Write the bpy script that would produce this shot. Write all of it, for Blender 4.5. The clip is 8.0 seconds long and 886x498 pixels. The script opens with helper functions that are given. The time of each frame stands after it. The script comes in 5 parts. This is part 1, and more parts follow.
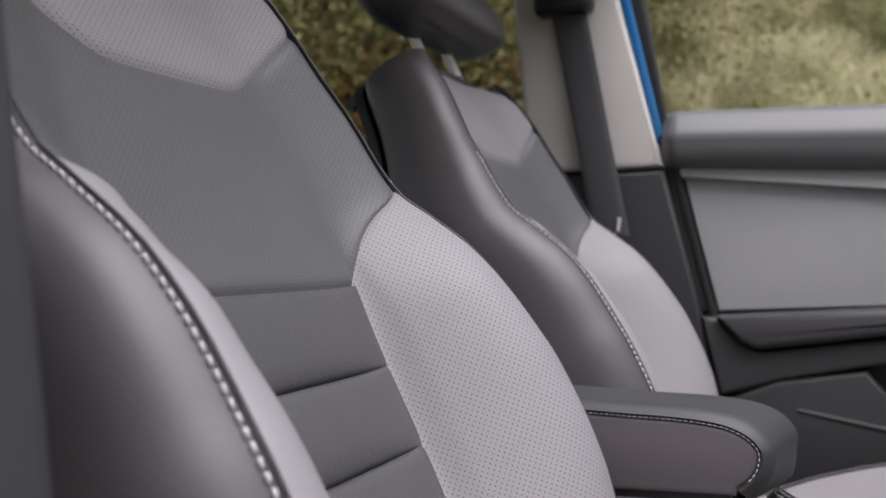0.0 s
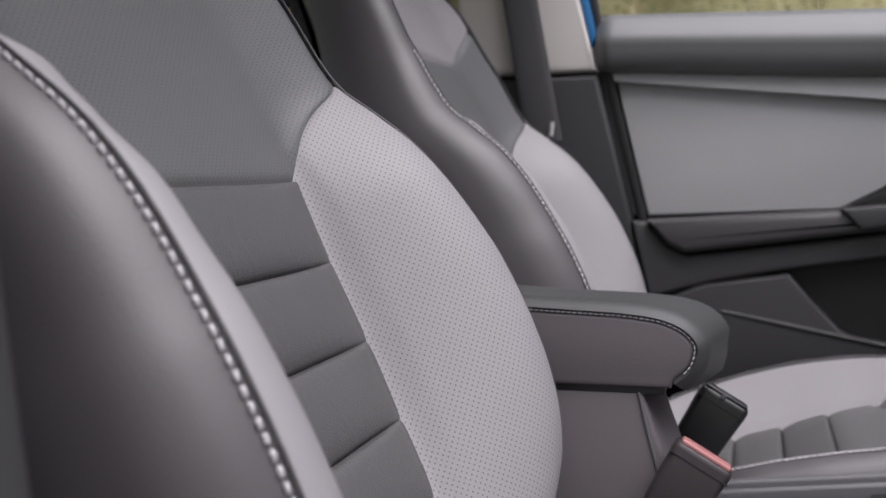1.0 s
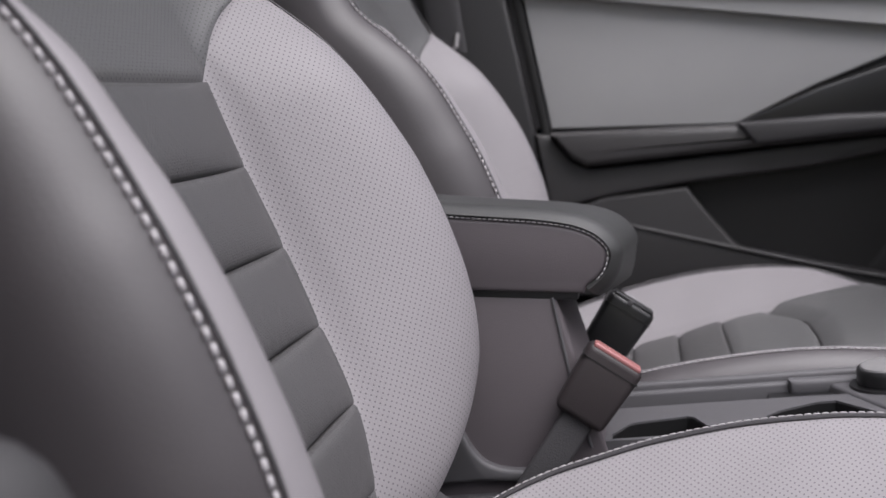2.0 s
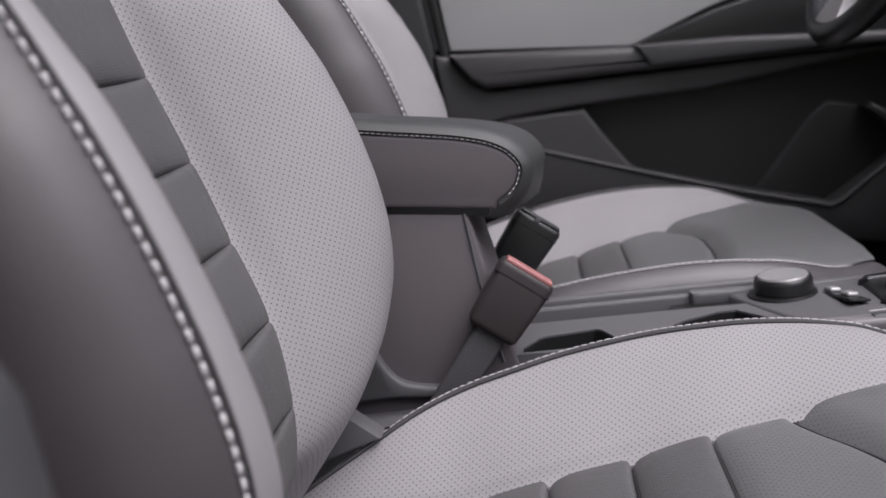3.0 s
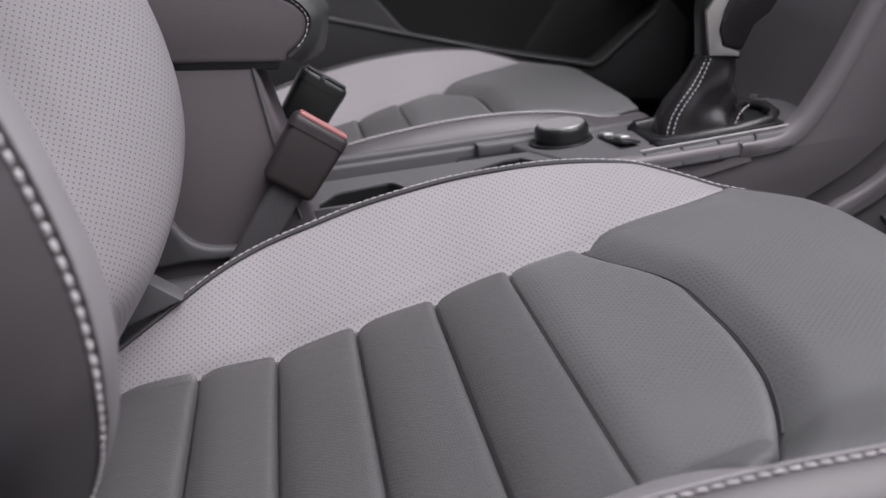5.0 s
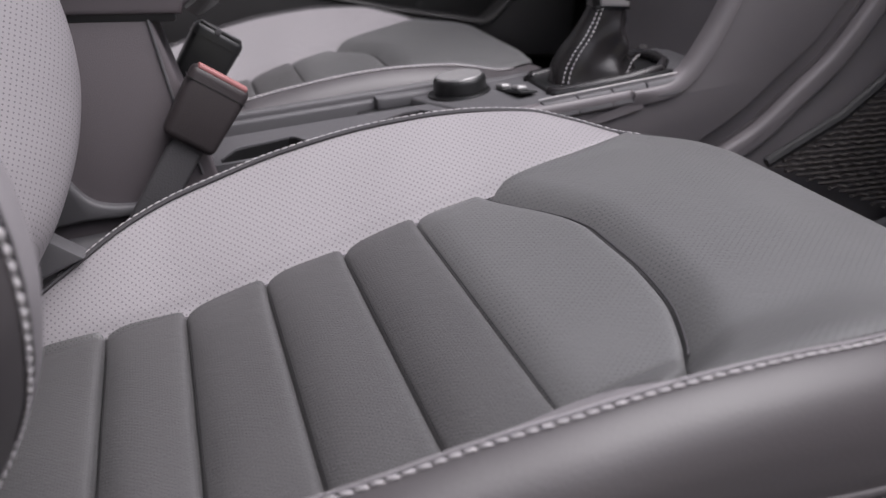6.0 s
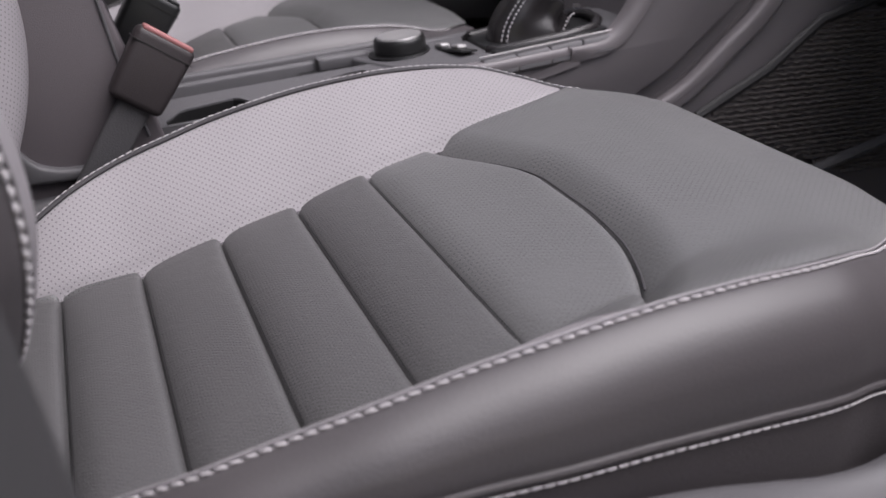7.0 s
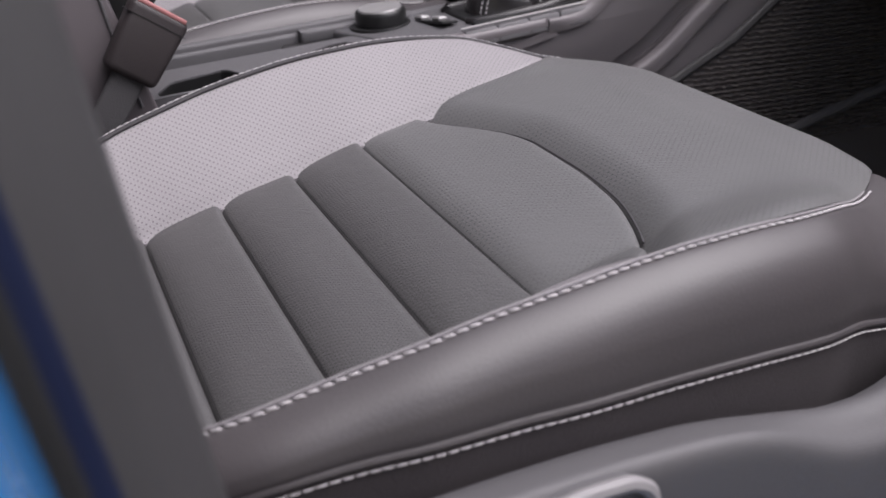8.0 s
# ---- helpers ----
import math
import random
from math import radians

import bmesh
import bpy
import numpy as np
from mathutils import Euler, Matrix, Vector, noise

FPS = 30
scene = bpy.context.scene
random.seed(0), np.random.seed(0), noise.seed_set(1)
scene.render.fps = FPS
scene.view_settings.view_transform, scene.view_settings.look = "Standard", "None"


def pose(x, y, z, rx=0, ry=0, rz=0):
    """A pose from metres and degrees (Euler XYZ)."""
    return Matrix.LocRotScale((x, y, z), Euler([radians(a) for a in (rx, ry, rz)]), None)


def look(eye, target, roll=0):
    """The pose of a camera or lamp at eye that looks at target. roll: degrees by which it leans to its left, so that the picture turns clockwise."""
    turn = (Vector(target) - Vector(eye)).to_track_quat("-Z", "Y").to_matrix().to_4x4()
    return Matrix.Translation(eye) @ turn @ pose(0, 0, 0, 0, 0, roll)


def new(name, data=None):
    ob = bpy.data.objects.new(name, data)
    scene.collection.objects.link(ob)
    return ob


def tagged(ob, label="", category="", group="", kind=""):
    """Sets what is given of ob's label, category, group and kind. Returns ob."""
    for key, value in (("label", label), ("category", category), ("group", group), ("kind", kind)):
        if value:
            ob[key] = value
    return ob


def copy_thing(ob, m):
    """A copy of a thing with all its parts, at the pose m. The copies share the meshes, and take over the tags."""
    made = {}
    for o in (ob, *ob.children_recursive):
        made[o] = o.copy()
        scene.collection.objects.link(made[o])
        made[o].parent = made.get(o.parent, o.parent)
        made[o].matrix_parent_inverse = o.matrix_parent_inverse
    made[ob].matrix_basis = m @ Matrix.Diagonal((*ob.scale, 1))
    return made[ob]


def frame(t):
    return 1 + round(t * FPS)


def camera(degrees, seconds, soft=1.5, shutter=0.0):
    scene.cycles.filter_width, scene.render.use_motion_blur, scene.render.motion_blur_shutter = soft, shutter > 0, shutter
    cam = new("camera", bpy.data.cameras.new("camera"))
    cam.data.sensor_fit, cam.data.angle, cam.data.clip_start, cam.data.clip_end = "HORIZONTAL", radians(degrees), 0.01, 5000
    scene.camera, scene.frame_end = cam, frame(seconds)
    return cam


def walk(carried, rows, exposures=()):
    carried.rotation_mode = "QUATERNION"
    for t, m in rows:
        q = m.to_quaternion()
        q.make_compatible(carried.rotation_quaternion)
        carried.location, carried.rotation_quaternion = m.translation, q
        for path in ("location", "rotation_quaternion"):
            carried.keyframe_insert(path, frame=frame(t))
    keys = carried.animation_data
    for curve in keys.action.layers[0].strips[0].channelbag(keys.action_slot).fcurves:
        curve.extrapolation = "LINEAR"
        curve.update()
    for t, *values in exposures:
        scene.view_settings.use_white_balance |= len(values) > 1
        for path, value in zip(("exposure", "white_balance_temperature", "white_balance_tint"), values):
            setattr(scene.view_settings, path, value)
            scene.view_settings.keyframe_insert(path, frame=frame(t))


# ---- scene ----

# ---------------------------------------------------------------- camera
cam = camera(47.67, 8.0)
ROWS = [
    (0.0, 0.1910, -0.5959, 1.0625, 21.579, 0.803, 1.433),
    (0.5, 0.1807, -0.5973, 1.0550, 19.435, -1.787, 1.590),
    (1.0, 0.1722, -0.5941, 1.0488, 17.190, -4.264, 1.327),
    (1.5, 0.1615, -0.5925, 1.0420, 14.271, -6.669, 1.065),
    (3.0, 0.1257, -0.5864, 1.0187, 4.534, -12.724, 0.393),
    (3.5, 0.1200, -0.5851, 1.0094, 1.473, -14.658, 0.412),
    (4.0, 0.1159, -0.5856, 1.0024, -2.055, -16.605, 0.120),
    (4.5, 0.1070, -0.5914, 0.9969, -5.580, -18.033, 0.004),
    (5.0, 0.0970, -0.5963, 0.9921, -9.115, -19.262, -0.471),
    (6.5, 0.0645, -0.6143, 0.9754, -18.429, -21.798, -1.093),
    (7.0, 0.0440, -0.6224, 0.9728, -20.600, -22.555, -1.238),
    (7.5, 0.0201, -0.6301, 0.9713, -22.258, -23.183, -1.361),
    (8.0, -0.0065, -0.6405, 0.9733, -23.756, -23.735, -1.553),
]
cam.data.dof.use_dof, cam.data.dof.focus_distance, cam.data.dof.aperture_fstop = True, 0.76, 7.5
EXPOSURE, KELVIN, TINT = 0.86, 6280, 14
walk(cam, [(t, pose(x, y, z, 90 + pitch, roll, yaw)) for t, x, y, z, yaw, pitch, roll in ROWS],
     [(0.0, EXPOSURE + 0.08, KELVIN, TINT), (3.0, EXPOSURE + 0.04, KELVIN, TINT), (4.5, EXPOSURE + 0.02, KELVIN, TINT), (6.5, EXPOSURE + 0.08, KELVIN + 40, TINT + 2), (8.0, EXPOSURE + 0.08, KELVIN + 60, TINT + 3)])

# ---------------------------------------------------------------- daylight
SUN_EL, SUN_AZ = 66.0, 130.0
world = bpy.data.worlds.new("sky")
scene.world = world
world.use_nodes = True
wn = world.node_tree.nodes
sky = wn.new("ShaderNodeTexSky")
sky.sky_type = "NISHITA"
sky.sun_disc = False
sky.sun_elevation, sky.sun_rotation = radians(SUN_EL), radians(SUN_AZ)
sky.air_density, sky.dust_density, sky.ozone_density = 1.0, 4.0, 1.0
wn["Background"].inputs["Strength"].default_value = 0.070
overcast = wn.new("ShaderNodeHueSaturation")
overcast.inputs["Saturation"].default_value = 0.3
world.node_tree.links.new(sky.outputs[0], overcast.inputs["Color"])
world.node_tree.links.new(overcast.outputs[0], wn["Background"].inputs["Color"])
sun = new("sun", bpy.data.lights.new("sun", "SUN"))
sun.data.energy, sun.data.angle, sun.data.color = 2.05, radians(64), (1.0, 0.97, 0.96)
az = radians(SUN_AZ)
sun.matrix_world = look((math.sin(az) * 5, math.cos(az) * 5, 5 * math.tan(radians(SUN_EL)) + 1), (0, 0, 1))


# ---------------------------------------------------------------- materials
def mat(name, color, rough=0.6, metal=0.0, var=0.06, grain=0.0, grain_scale=900.0, blotch=9.0, spec=0.5, coat=0.0):
    """A plain surface with large uneven tone and a fine grain relief."""
    m = bpy.data.materials.new(name)
    m.use_nodes = True
    nt = m.node_tree
    n, l = nt.nodes, nt.links
    b = n["Principled BSDF"]
    b.inputs["Roughness"].default_value, b.inputs["Metallic"].default_value = rough, metal
    b.inputs["Specular IOR Level"].default_value = spec
    b.inputs["Coat Weight"].default_value = coat
    co = n.new("ShaderNodeTexCoord")
    big = n.new("ShaderNodeTexNoise")
    big.inputs["Scale"].default_value, big.inputs["Detail"].default_value = blotch, 5
    l.new(co.outputs["Object"], big.inputs["Vector"])
    mix = n.new("ShaderNodeMix")
    mix.data_type = "RGBA"
    c = Vector(color)
    mix.inputs["A"].default_value = (*(c * (1 - var)), 1)
    mix.inputs["B"].default_value = (*(c * (1 + var)), 1)
    l.new(big.outputs["Fac"], mix.inputs["Factor"])
    l.new(mix.outputs["Result"], b.inputs["Base Color"])
    rr = n.new("ShaderNodeMapRange")
    rr.inputs["To Min"].default_value, rr.inputs["To Max"].default_value = max(0, rough - 0.05), min(1, rough + 0.05)
    l.new(big.outputs["Fac"], rr.inputs["Value"])
    l.new(rr.outputs["Result"], b.inputs["Roughness"])
    if grain:
        fine = n.new("ShaderNodeTexVoronoi")
        fine.inputs["Scale"].default_value = grain_scale
        l.new(co.outputs["Object"], fine.inputs["Vector"])
        bump = n.new("ShaderNodeBump")
        bump.inputs["Strength"].default_value, bump.inputs["Distance"].default_value = grain, 0.0006
        l.new(fine.outputs["Distance"], bump.inputs["Height"])
        l.new(bump.outputs["Normal"], b.inputs["Normal"])
    return m


def perforated(name, color, hole, pitch, radius, rough=0.55, grain=0.25, wrinkle=0.5, fade=(0.0, 0.0)):
    """Leather with staggered punched holes, laid out in metres on the panel; fade: how much of the holes closes in soft patches."""
    m = mat(name, color, rough, grain=0, blotch=14)
    nt = m.node_tree
    n, l = nt.nodes, nt.links
    b = n["Principled BSDF"]
    uv = n.new("ShaderNodeUVMap")
    sep = n.new("ShaderNodeSeparateXYZ")
    l.new(uv.outputs["UV"], sep.inputs[0])

    def op(kind, a, c=None):
        q = n.new("ShaderNodeMath")
        q.operation = kind
        for i, v in enumerate((a, c)):
            if v is None:
                continue
            if isinstance(v, (int, float)):
                q.inputs[i].default_value = v
            else:
                l.new(v, q.inputs[i])
        return q.outputs[0]

    fields = []
    for off in (0.0, 0.5):
        sq = []
        for ax in (0, 1):
            f = op("FRACT", op("ADD", op("DIVIDE", sep.outputs[ax], pitch), off + 50))
            d = op("SUBTRACT", f, 0.5)
            sq.append(op("MULTIPLY", d, d))
        fields.append(op("SQRT", op("ADD", sq[0], sq[1])))
    dist = op("MULTIPLY", op("MINIMUM", fields[0], fields[1]), pitch)
    rim = n.new("ShaderNodeMapRange")
    rim.interpolation_type = "SMOOTHSTEP"
    rim.inputs["From Min"].default_value, rim.inputs["From Max"].default_value = radius * 0.7, radius * 1.3
    l.new(dist, rim.inputs["Value"])
    mix = n.new("ShaderNodeMix")
    mix.data_type = "RGBA"
    mix.inputs["A"].default_value = (*hole, 1)
    old = b.inputs["Base Color"].links[0].from_socket
    patch = n.new("ShaderNodeTexNoise")
    patch.inputs["Scale"].default_value, patch.inputs["Detail"].default_value = 11, 2
    l.new(n["Texture Coordinate"].outputs["Object"], patch.inputs["Vector"])
    soft = n.new("ShaderNodeMapRange")
    soft.inputs["From Min"].default_value, soft.inputs["From Max"].default_value = 0.35, 0.65
    soft.inputs["To Min"].default_value, soft.inputs["To Max"].default_value = fade
    l.new(patch.outputs["Fac"], soft.inputs["Value"])
    closed = op("MAXIMUM", rim.outputs["Result"], soft.outputs["Result"])
    l.new(closed, mix.inputs["Factor"])
    l.new(old, mix.inputs["B"])
    l.new(mix.outputs["Result"], b.inputs["Base Color"])
    co = n.new("ShaderNodeTexCoord")
    fine = n.new("ShaderNodeTexVoronoi")
    fine.inputs["Scale"].default_value = 620
    l.new(co.outputs["Object"], fine.inputs["Vector"])
    crease = n.new("ShaderNodeTexNoise")
    crease.inputs["Scale"].default_value, crease.inputs["Detail"].default_value, crease.inputs["Distortion"].default_value = 55, 4, 1.2
    l.new(co.outputs["Object"], crease.inputs["Vector"])
    h = op("ADD", closed, op("MULTIPLY", fine.outputs["Distance"], 0.6))
    h = op("ADD", h, op("MULTIPLY", crease.outputs["Fac"], wrinkle))
    bump = n.new("ShaderNodeBump")
    bump.inputs["Strength"].default_value, bump.inputs["Distance"].default_value = grain, 0.0008
    l.new(h, bump.inputs["Height"])
    l.new(bump.outputs["Normal"], b.inputs["Normal"])
    return m


LIGHT = perforated("light leather", (0.268, 0.251, 0.262), (0.120, 0.116, 0.122), 0.0058, 0.00068)
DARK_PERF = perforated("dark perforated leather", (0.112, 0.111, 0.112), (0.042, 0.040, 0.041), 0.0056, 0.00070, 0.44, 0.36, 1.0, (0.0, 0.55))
# DARK_PERF again with a lighter base, for light on the cushion front
NOSE_LIT = perforated("lit dark perforated leather", (0.130, 0.129, 0.130), (0.046, 0.044, 0.045), 0.0056, 0.00070, 0.44, 0.36, 1.2, (0.2, 0.9))
# finer holes; base also darkened for the shade on the ribs
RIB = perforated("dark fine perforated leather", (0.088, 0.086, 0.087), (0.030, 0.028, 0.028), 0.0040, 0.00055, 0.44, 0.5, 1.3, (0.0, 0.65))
for leather in (DARK_PERF, NOSE_LIT, RIB):
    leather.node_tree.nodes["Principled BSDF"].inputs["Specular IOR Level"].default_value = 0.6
DARK = mat("dark leather", (0.064, 0.057, 0.060), 0.46, grain=0.18, grain_scale=640, spec=0.72)
PADDING = mat("dark armrest leather", (0.112, 0.098, 0.105), 0.5, grain=0.2, grain_scale=900)
LID = mat("charcoal lid leather", (0.043, 0.043, 0.043), 0.5, grain=0.16, grain_scale=900)
EDGE = mat("smooth light leather", (0.275, 0.258, 0.269), 0.58, grain=0.1, grain_scale=700)
BOOT = mat("black glove leather", (0.020, 0.018, 0.019), 0.27, grain=0.2, grain_scale=900)
THREAD = mat("white thread", (0.50, 0.475, 0.485), 0.75, var=0.1, blotch=300)
PIPING = mat("dark piping", (0.05, 0.047, 0.05), 0.5)
DARK_THREAD = mat("dark thread", (0.022, 0.021, 0.022), 0.8)
# one door plastic in three tones: light fading into the footwell is in the base
DOOR_DEEP_SHADE = mat("door plastic in deep shade", (0.015, 0.0145, 0.0147), 0.5, grain=0.3, grain_scale=1200)
DOOR_LIT = mat("door plastic in light", (0.060, 0.0575, 0.058), 0.48, grain=0.3, grain_scale=1200)
DOOR_SHADED = mat("door plastic in shade", (0.036, 0.0345, 0.035), 0.55, grain=0.3, grain_scale=1200)
FABRIC = mat("dark woven fabric", (0.05, 0.043, 0.046), 0.9, grain=0.6, grain_scale=1100)
PLASTIC = mat("grey moulded plastic", (0.10, 0.097, 0.102), 0.55, grain=0.3, grain_scale=1200)
DARK_PLASTIC = mat("black moulded plastic", (0.023, 0.0222, 0.0232), 0.5, grain=0.3, grain_scale=1200)
SIDE_PLASTIC = mat("dark grey console plastic", (0.135, 0.124, 0.130), 0.5, grain=0.3, grain_scale=1200)
BUCKLE = mat("charcoal buckle plastic", (0.035, 0.0285, 0.030), 0.5, grain=0.2)
PILLAR_DARK = mat("dark grey pillar plastic", (0.045, 0.0435, 0.045), 0.55, grain=0.3, grain_scale=1200)
SMOOTH_BLACK = mat("smooth black plastic", (0.015, 0.015, 0.0155), 0.35)
PILLAR_TRIM = mat("warm grey pillar trim", (0.58, 0.545, 0.52), 0.75, grain=0.2)
DOOR_LIGHT = mat("grey door fabric", (0.40, 0.397, 0.397), 0.75, grain=0.3)
LEDGE = mat("satin window ledge", (0.13, 0.13, 0.131), 0.4, grain=0.15)
# body blue, darkened in the base to stand for paint in shade
SHADED_BLUE = mat("blue flange paint in shade", (0.008, 0.012, 0.035), 0.4)
RUBBER = mat("black rubber seal", (0.009, 0.009, 0.009), 0.6)
BLUE = mat("blue car paint", (0.01, 0.14, 0.37), 0.25, coat=0.6, var=0.03)
CHROME = mat("satin chrome", (0.62, 0.6, 0.6), 0.32, metal=1.0, var=0.03)
# white non-metal base stands for the sky mirrored in the posts
POST = mat("steel with white sky shine", (0.85, 0.85, 0.84), 0.45, var=0.02)
SATIN = mat("satin silver plastic", (0.45, 0.43, 0.43), 0.35, metal=0.5)
BRUSHED = mat("brushed metal", (0.40, 0.39, 0.39), 0.4, metal=0.5, var=0.3, blotch=70)
LEVER = mat("satin grey lever plastic", (0.24, 0.23, 0.235), 0.5)
CONSOLE_GREY = mat("satin grey console trim", (0.165, 0.151, 0.158), 0.45, grain=0.25, grain_scale=1200)
NET = mat("black elastic cord", (0.075, 0.066, 0.063), 0.9, grain=0.5, grain_scale=500)
RED = mat("red release button", (0.36, 0.15, 0.145), 0.45)
BELT = mat("belt webbing", (0.055, 0.053, 0.056), 0.8, grain=0.5, grain_scale=600)
CARPET = mat("dark carpet", (0.06, 0.055, 0.055), 0.95, grain=0.8, grain_scale=400)
HEADLINER = mat("grey headliner", (0.5, 0.48, 0.46), 0.9)


# ---------------------------------------------------------------- mesh helpers
def link(name, mesh, material, parent=None, label="", smooth=True):
    mesh.materials.append(material)
    if smooth:
        mesh.polygons.foreach_set("use_smooth", [True] * len(mesh.polygons))
    ob = new(name, mesh)
    if parent is not None:
        ob.parent = parent
    if label:
        ob["label"] = label
    return ob


def part(name, bm, material, parent=None, label="", smooth=True, sharp=40):
    bmesh.ops.recalc_face_normals(bm, faces=bm.faces)
    me = bpy.data.meshes.new(name)
    bm.to_mesh(me)
    bm.free()
    if smooth:
        me.set_sharp_from_angle(angle=radians(sharp))
    return link(name, me, material, parent, label, smooth)


def thing(name, label, category, group="", at=(0, 0, 0)):
    ob = new(name)
    ob.location = at
    ob.empty_display_size = 0.05
    return tagged(ob, label, category, group)


def interp(table):
    xs = np.array([r[0] for r in table], float)
    cols = [np.array([r[i] for r in table], float) for i in range(1, len(table[0]))]

    def smooth_at(x):
        """Monotone cubic through the table."""
        x = np.clip(np.asarray(x, float), xs[0], xs[-1])
        out = []
        for c in cols:
            h = np.diff(xs)
            dl = np.diff(c) / h
            m = np.zeros(len(xs))
            m[0], m[-1] = dl[0], dl[-1]
            for i in range(1, len(xs) - 1):
                if dl[i - 1] * dl[i] > 0:
                    w1, w2 = 2 * h[i] + h[i - 1], h[i] + 2 * h[i - 1]
                    m[i] = (w1 + w2) / (w1 / dl[i - 1] + w2 / dl[i])
            k = np.clip(np.searchsorted(xs, x, side="right") - 1, 0, len(xs) - 2)
            t = (x - xs[k]) / h[k]
            out.append(c[k] * (1 + 2 * t) * (1 - t) ** 2 + m[k] * h[k] * t * (1 - t) ** 2
                       + c[k + 1] * t * t * (3 - 2 * t) + m[k + 1] * h[k] * t * t * (t - 1))
        return out if len(out) > 1 else out[0]
    return smooth_at


def sheet(name, P, material, parent, label="", uv=None, thick=0.012, flip=False, closed_u=False):
    """A padded sheet: rows x cols of points, with an inner face thick behind it and a rim."""
    r, c = P.shape[:2]
    du = np.gradient(P, axis=0)
    dv = np.gradient(P, axis=1)
    nrm = np.cross(du, dv)
    nrm /= np.maximum(np.linalg.norm(nrm, axis=2, keepdims=True), 1e-9)
    if flip:
        nrm = -nrm
    Q = P - nrm * thick
    V = np.concatenate([P.reshape(-1, 3), Q.reshape(-1, 3)])
    N = r * c
    F = []
    for i in range(r - 1):
        for j in range(c - 1):
            a, b, d, e = i * c + j, i * c + j + 1, (i + 1) * c + j + 1, (i + 1) * c + j
            q = (a, e, d, b)
            F.append(q if not flip else q[::-1])
            q2 = (N + a, N + b, N + d, N + e)
            F.append(q2 if not flip else q2[::-1])
    edge = [(0, j) for j in range(c)] + [(i, c - 1) for i in range(1, r)] + [(r - 1, j) for j in range(c - 2, -1, -1)] + [(i, 0) for i in range(r - 2, 0, -1)]
    idx = [i * c + j for i, j in edge]
    for a, b in zip(idx, idx[1:] + idx[:1]):
        q = (a, b, N + b, N + a)
        F.append(q if not flip else q[::-1])
    me = bpy.data.meshes.new(name)
    me.from_pydata(V.tolist(), [], F)
    me.update()
    if uv is not None:
        lay = me.uv_layers.new(name="UVMap")
        vi = np.empty(len(me.loops), dtype=np.int32)
        me.loops.foreach_get("vertex_index", vi)
        lay.data.foreach_set("uv", uv.reshape(-1, 2)[vi % N].astype(np.float32).ravel())
    me.set_sharp_from_angle(angle=radians(50))
    return link(name, me, material, parent, label)


def add_tube(bm, pts, radius, sides=8, caps=True):
    """A round tube along points; radius one number or one per point."""
    pts = [Vector(p) for p in pts]
    rad = [radius] * len(pts) if isinstance(radius, (int, float)) else radius
    rings = []
    for i, p in enumerate(pts):
        d = (pts[min(i + 1, len(pts) - 1)] - pts[max(i - 1, 0)]).normalized()
        up = Vector((0, 0, 1)) if abs(d.z) < 0.9 else Vector((1, 0, 0))
        a = d.cross(up).normalized()
        b = a.cross(d)
        rings.append([bm.verts.new(p + (a * math.cos(2 * math.pi * k / sides) + b * math.sin(2 * math.pi * k / sides)) * rad[i]) for k in range(sides)])
    for ra, rb in zip(rings[:-1], rings[1:]):
        for k in range(sides):
            bm.faces.new((ra[k], ra[(k + 1) % sides], rb[(k + 1) % sides], rb[k]))
    if caps:
        bm.faces.new(rings[0][::-1])
        bm.faces.new(rings[-1])


def tube(name, pts, radius, material, parent=None, label="", sides=8):
    bm = bmesh.new()
    add_tube(bm, pts, radius, sides)
    return part(name, bm, material, parent, label)


def box(bm, lo, hi, bevel=0.0, seg=2, m=None):
    """A bevelled box between two corners."""
    g = bmesh.ops.create_cube(bm, size=1.0)
    lo, hi = Vector(lo), Vector(hi)
    for v in g["verts"]:
        v.co = Vector([lo[i] + (v.co[i] + 0.5) * (hi[i] - lo[i]) for i in range(3)])
    vs = g["verts"]
    if bevel:
        es = list({e for v in vs for e in v.link_edges})
        r = bmesh.ops.bevel(bm, geom=es, offset=bevel, segments=seg, profile=0.5, affect="EDGES")
        vs = list({v for f in r["faces"] for v in f.verts} | {v for v in vs if v.is_valid})
    if m is not None:
        bmesh.ops.transform(bm, matrix=m, verts=vs)
    return vs


def prism(bm, outline, axis, a, b, bevel=0.0, seg=2):
    """An outline in the plane across an axis, drawn out from a to b."""
    def at(p, h):
        return {"y": (p[0], h, p[1]), "x": (h, p[0], p[1]), "z": (p[0], p[1], h)}[axis]
    va = [bm.verts.new(at(p, a)) for p in outline]
    vb = [bm.verts.new(at(p, b)) for p in outline]
    f1, f2 = bm.faces.new(va), bm.faces.new(vb[::-1])
    n = len(outline)
    for i in range(n):
        bm.faces.new((va[i], vb[i], vb[(i + 1) % n], va[(i + 1) % n]))
    bmesh.ops.recalc_face_normals(bm, faces=bm.faces)
    if bevel:
        es = list(set(f1.edges) | set(f2.edges))
        bmesh.ops.bevel(bm, geom=es, offset=bevel, segments=seg, profile=0.5, affect="EDGES")


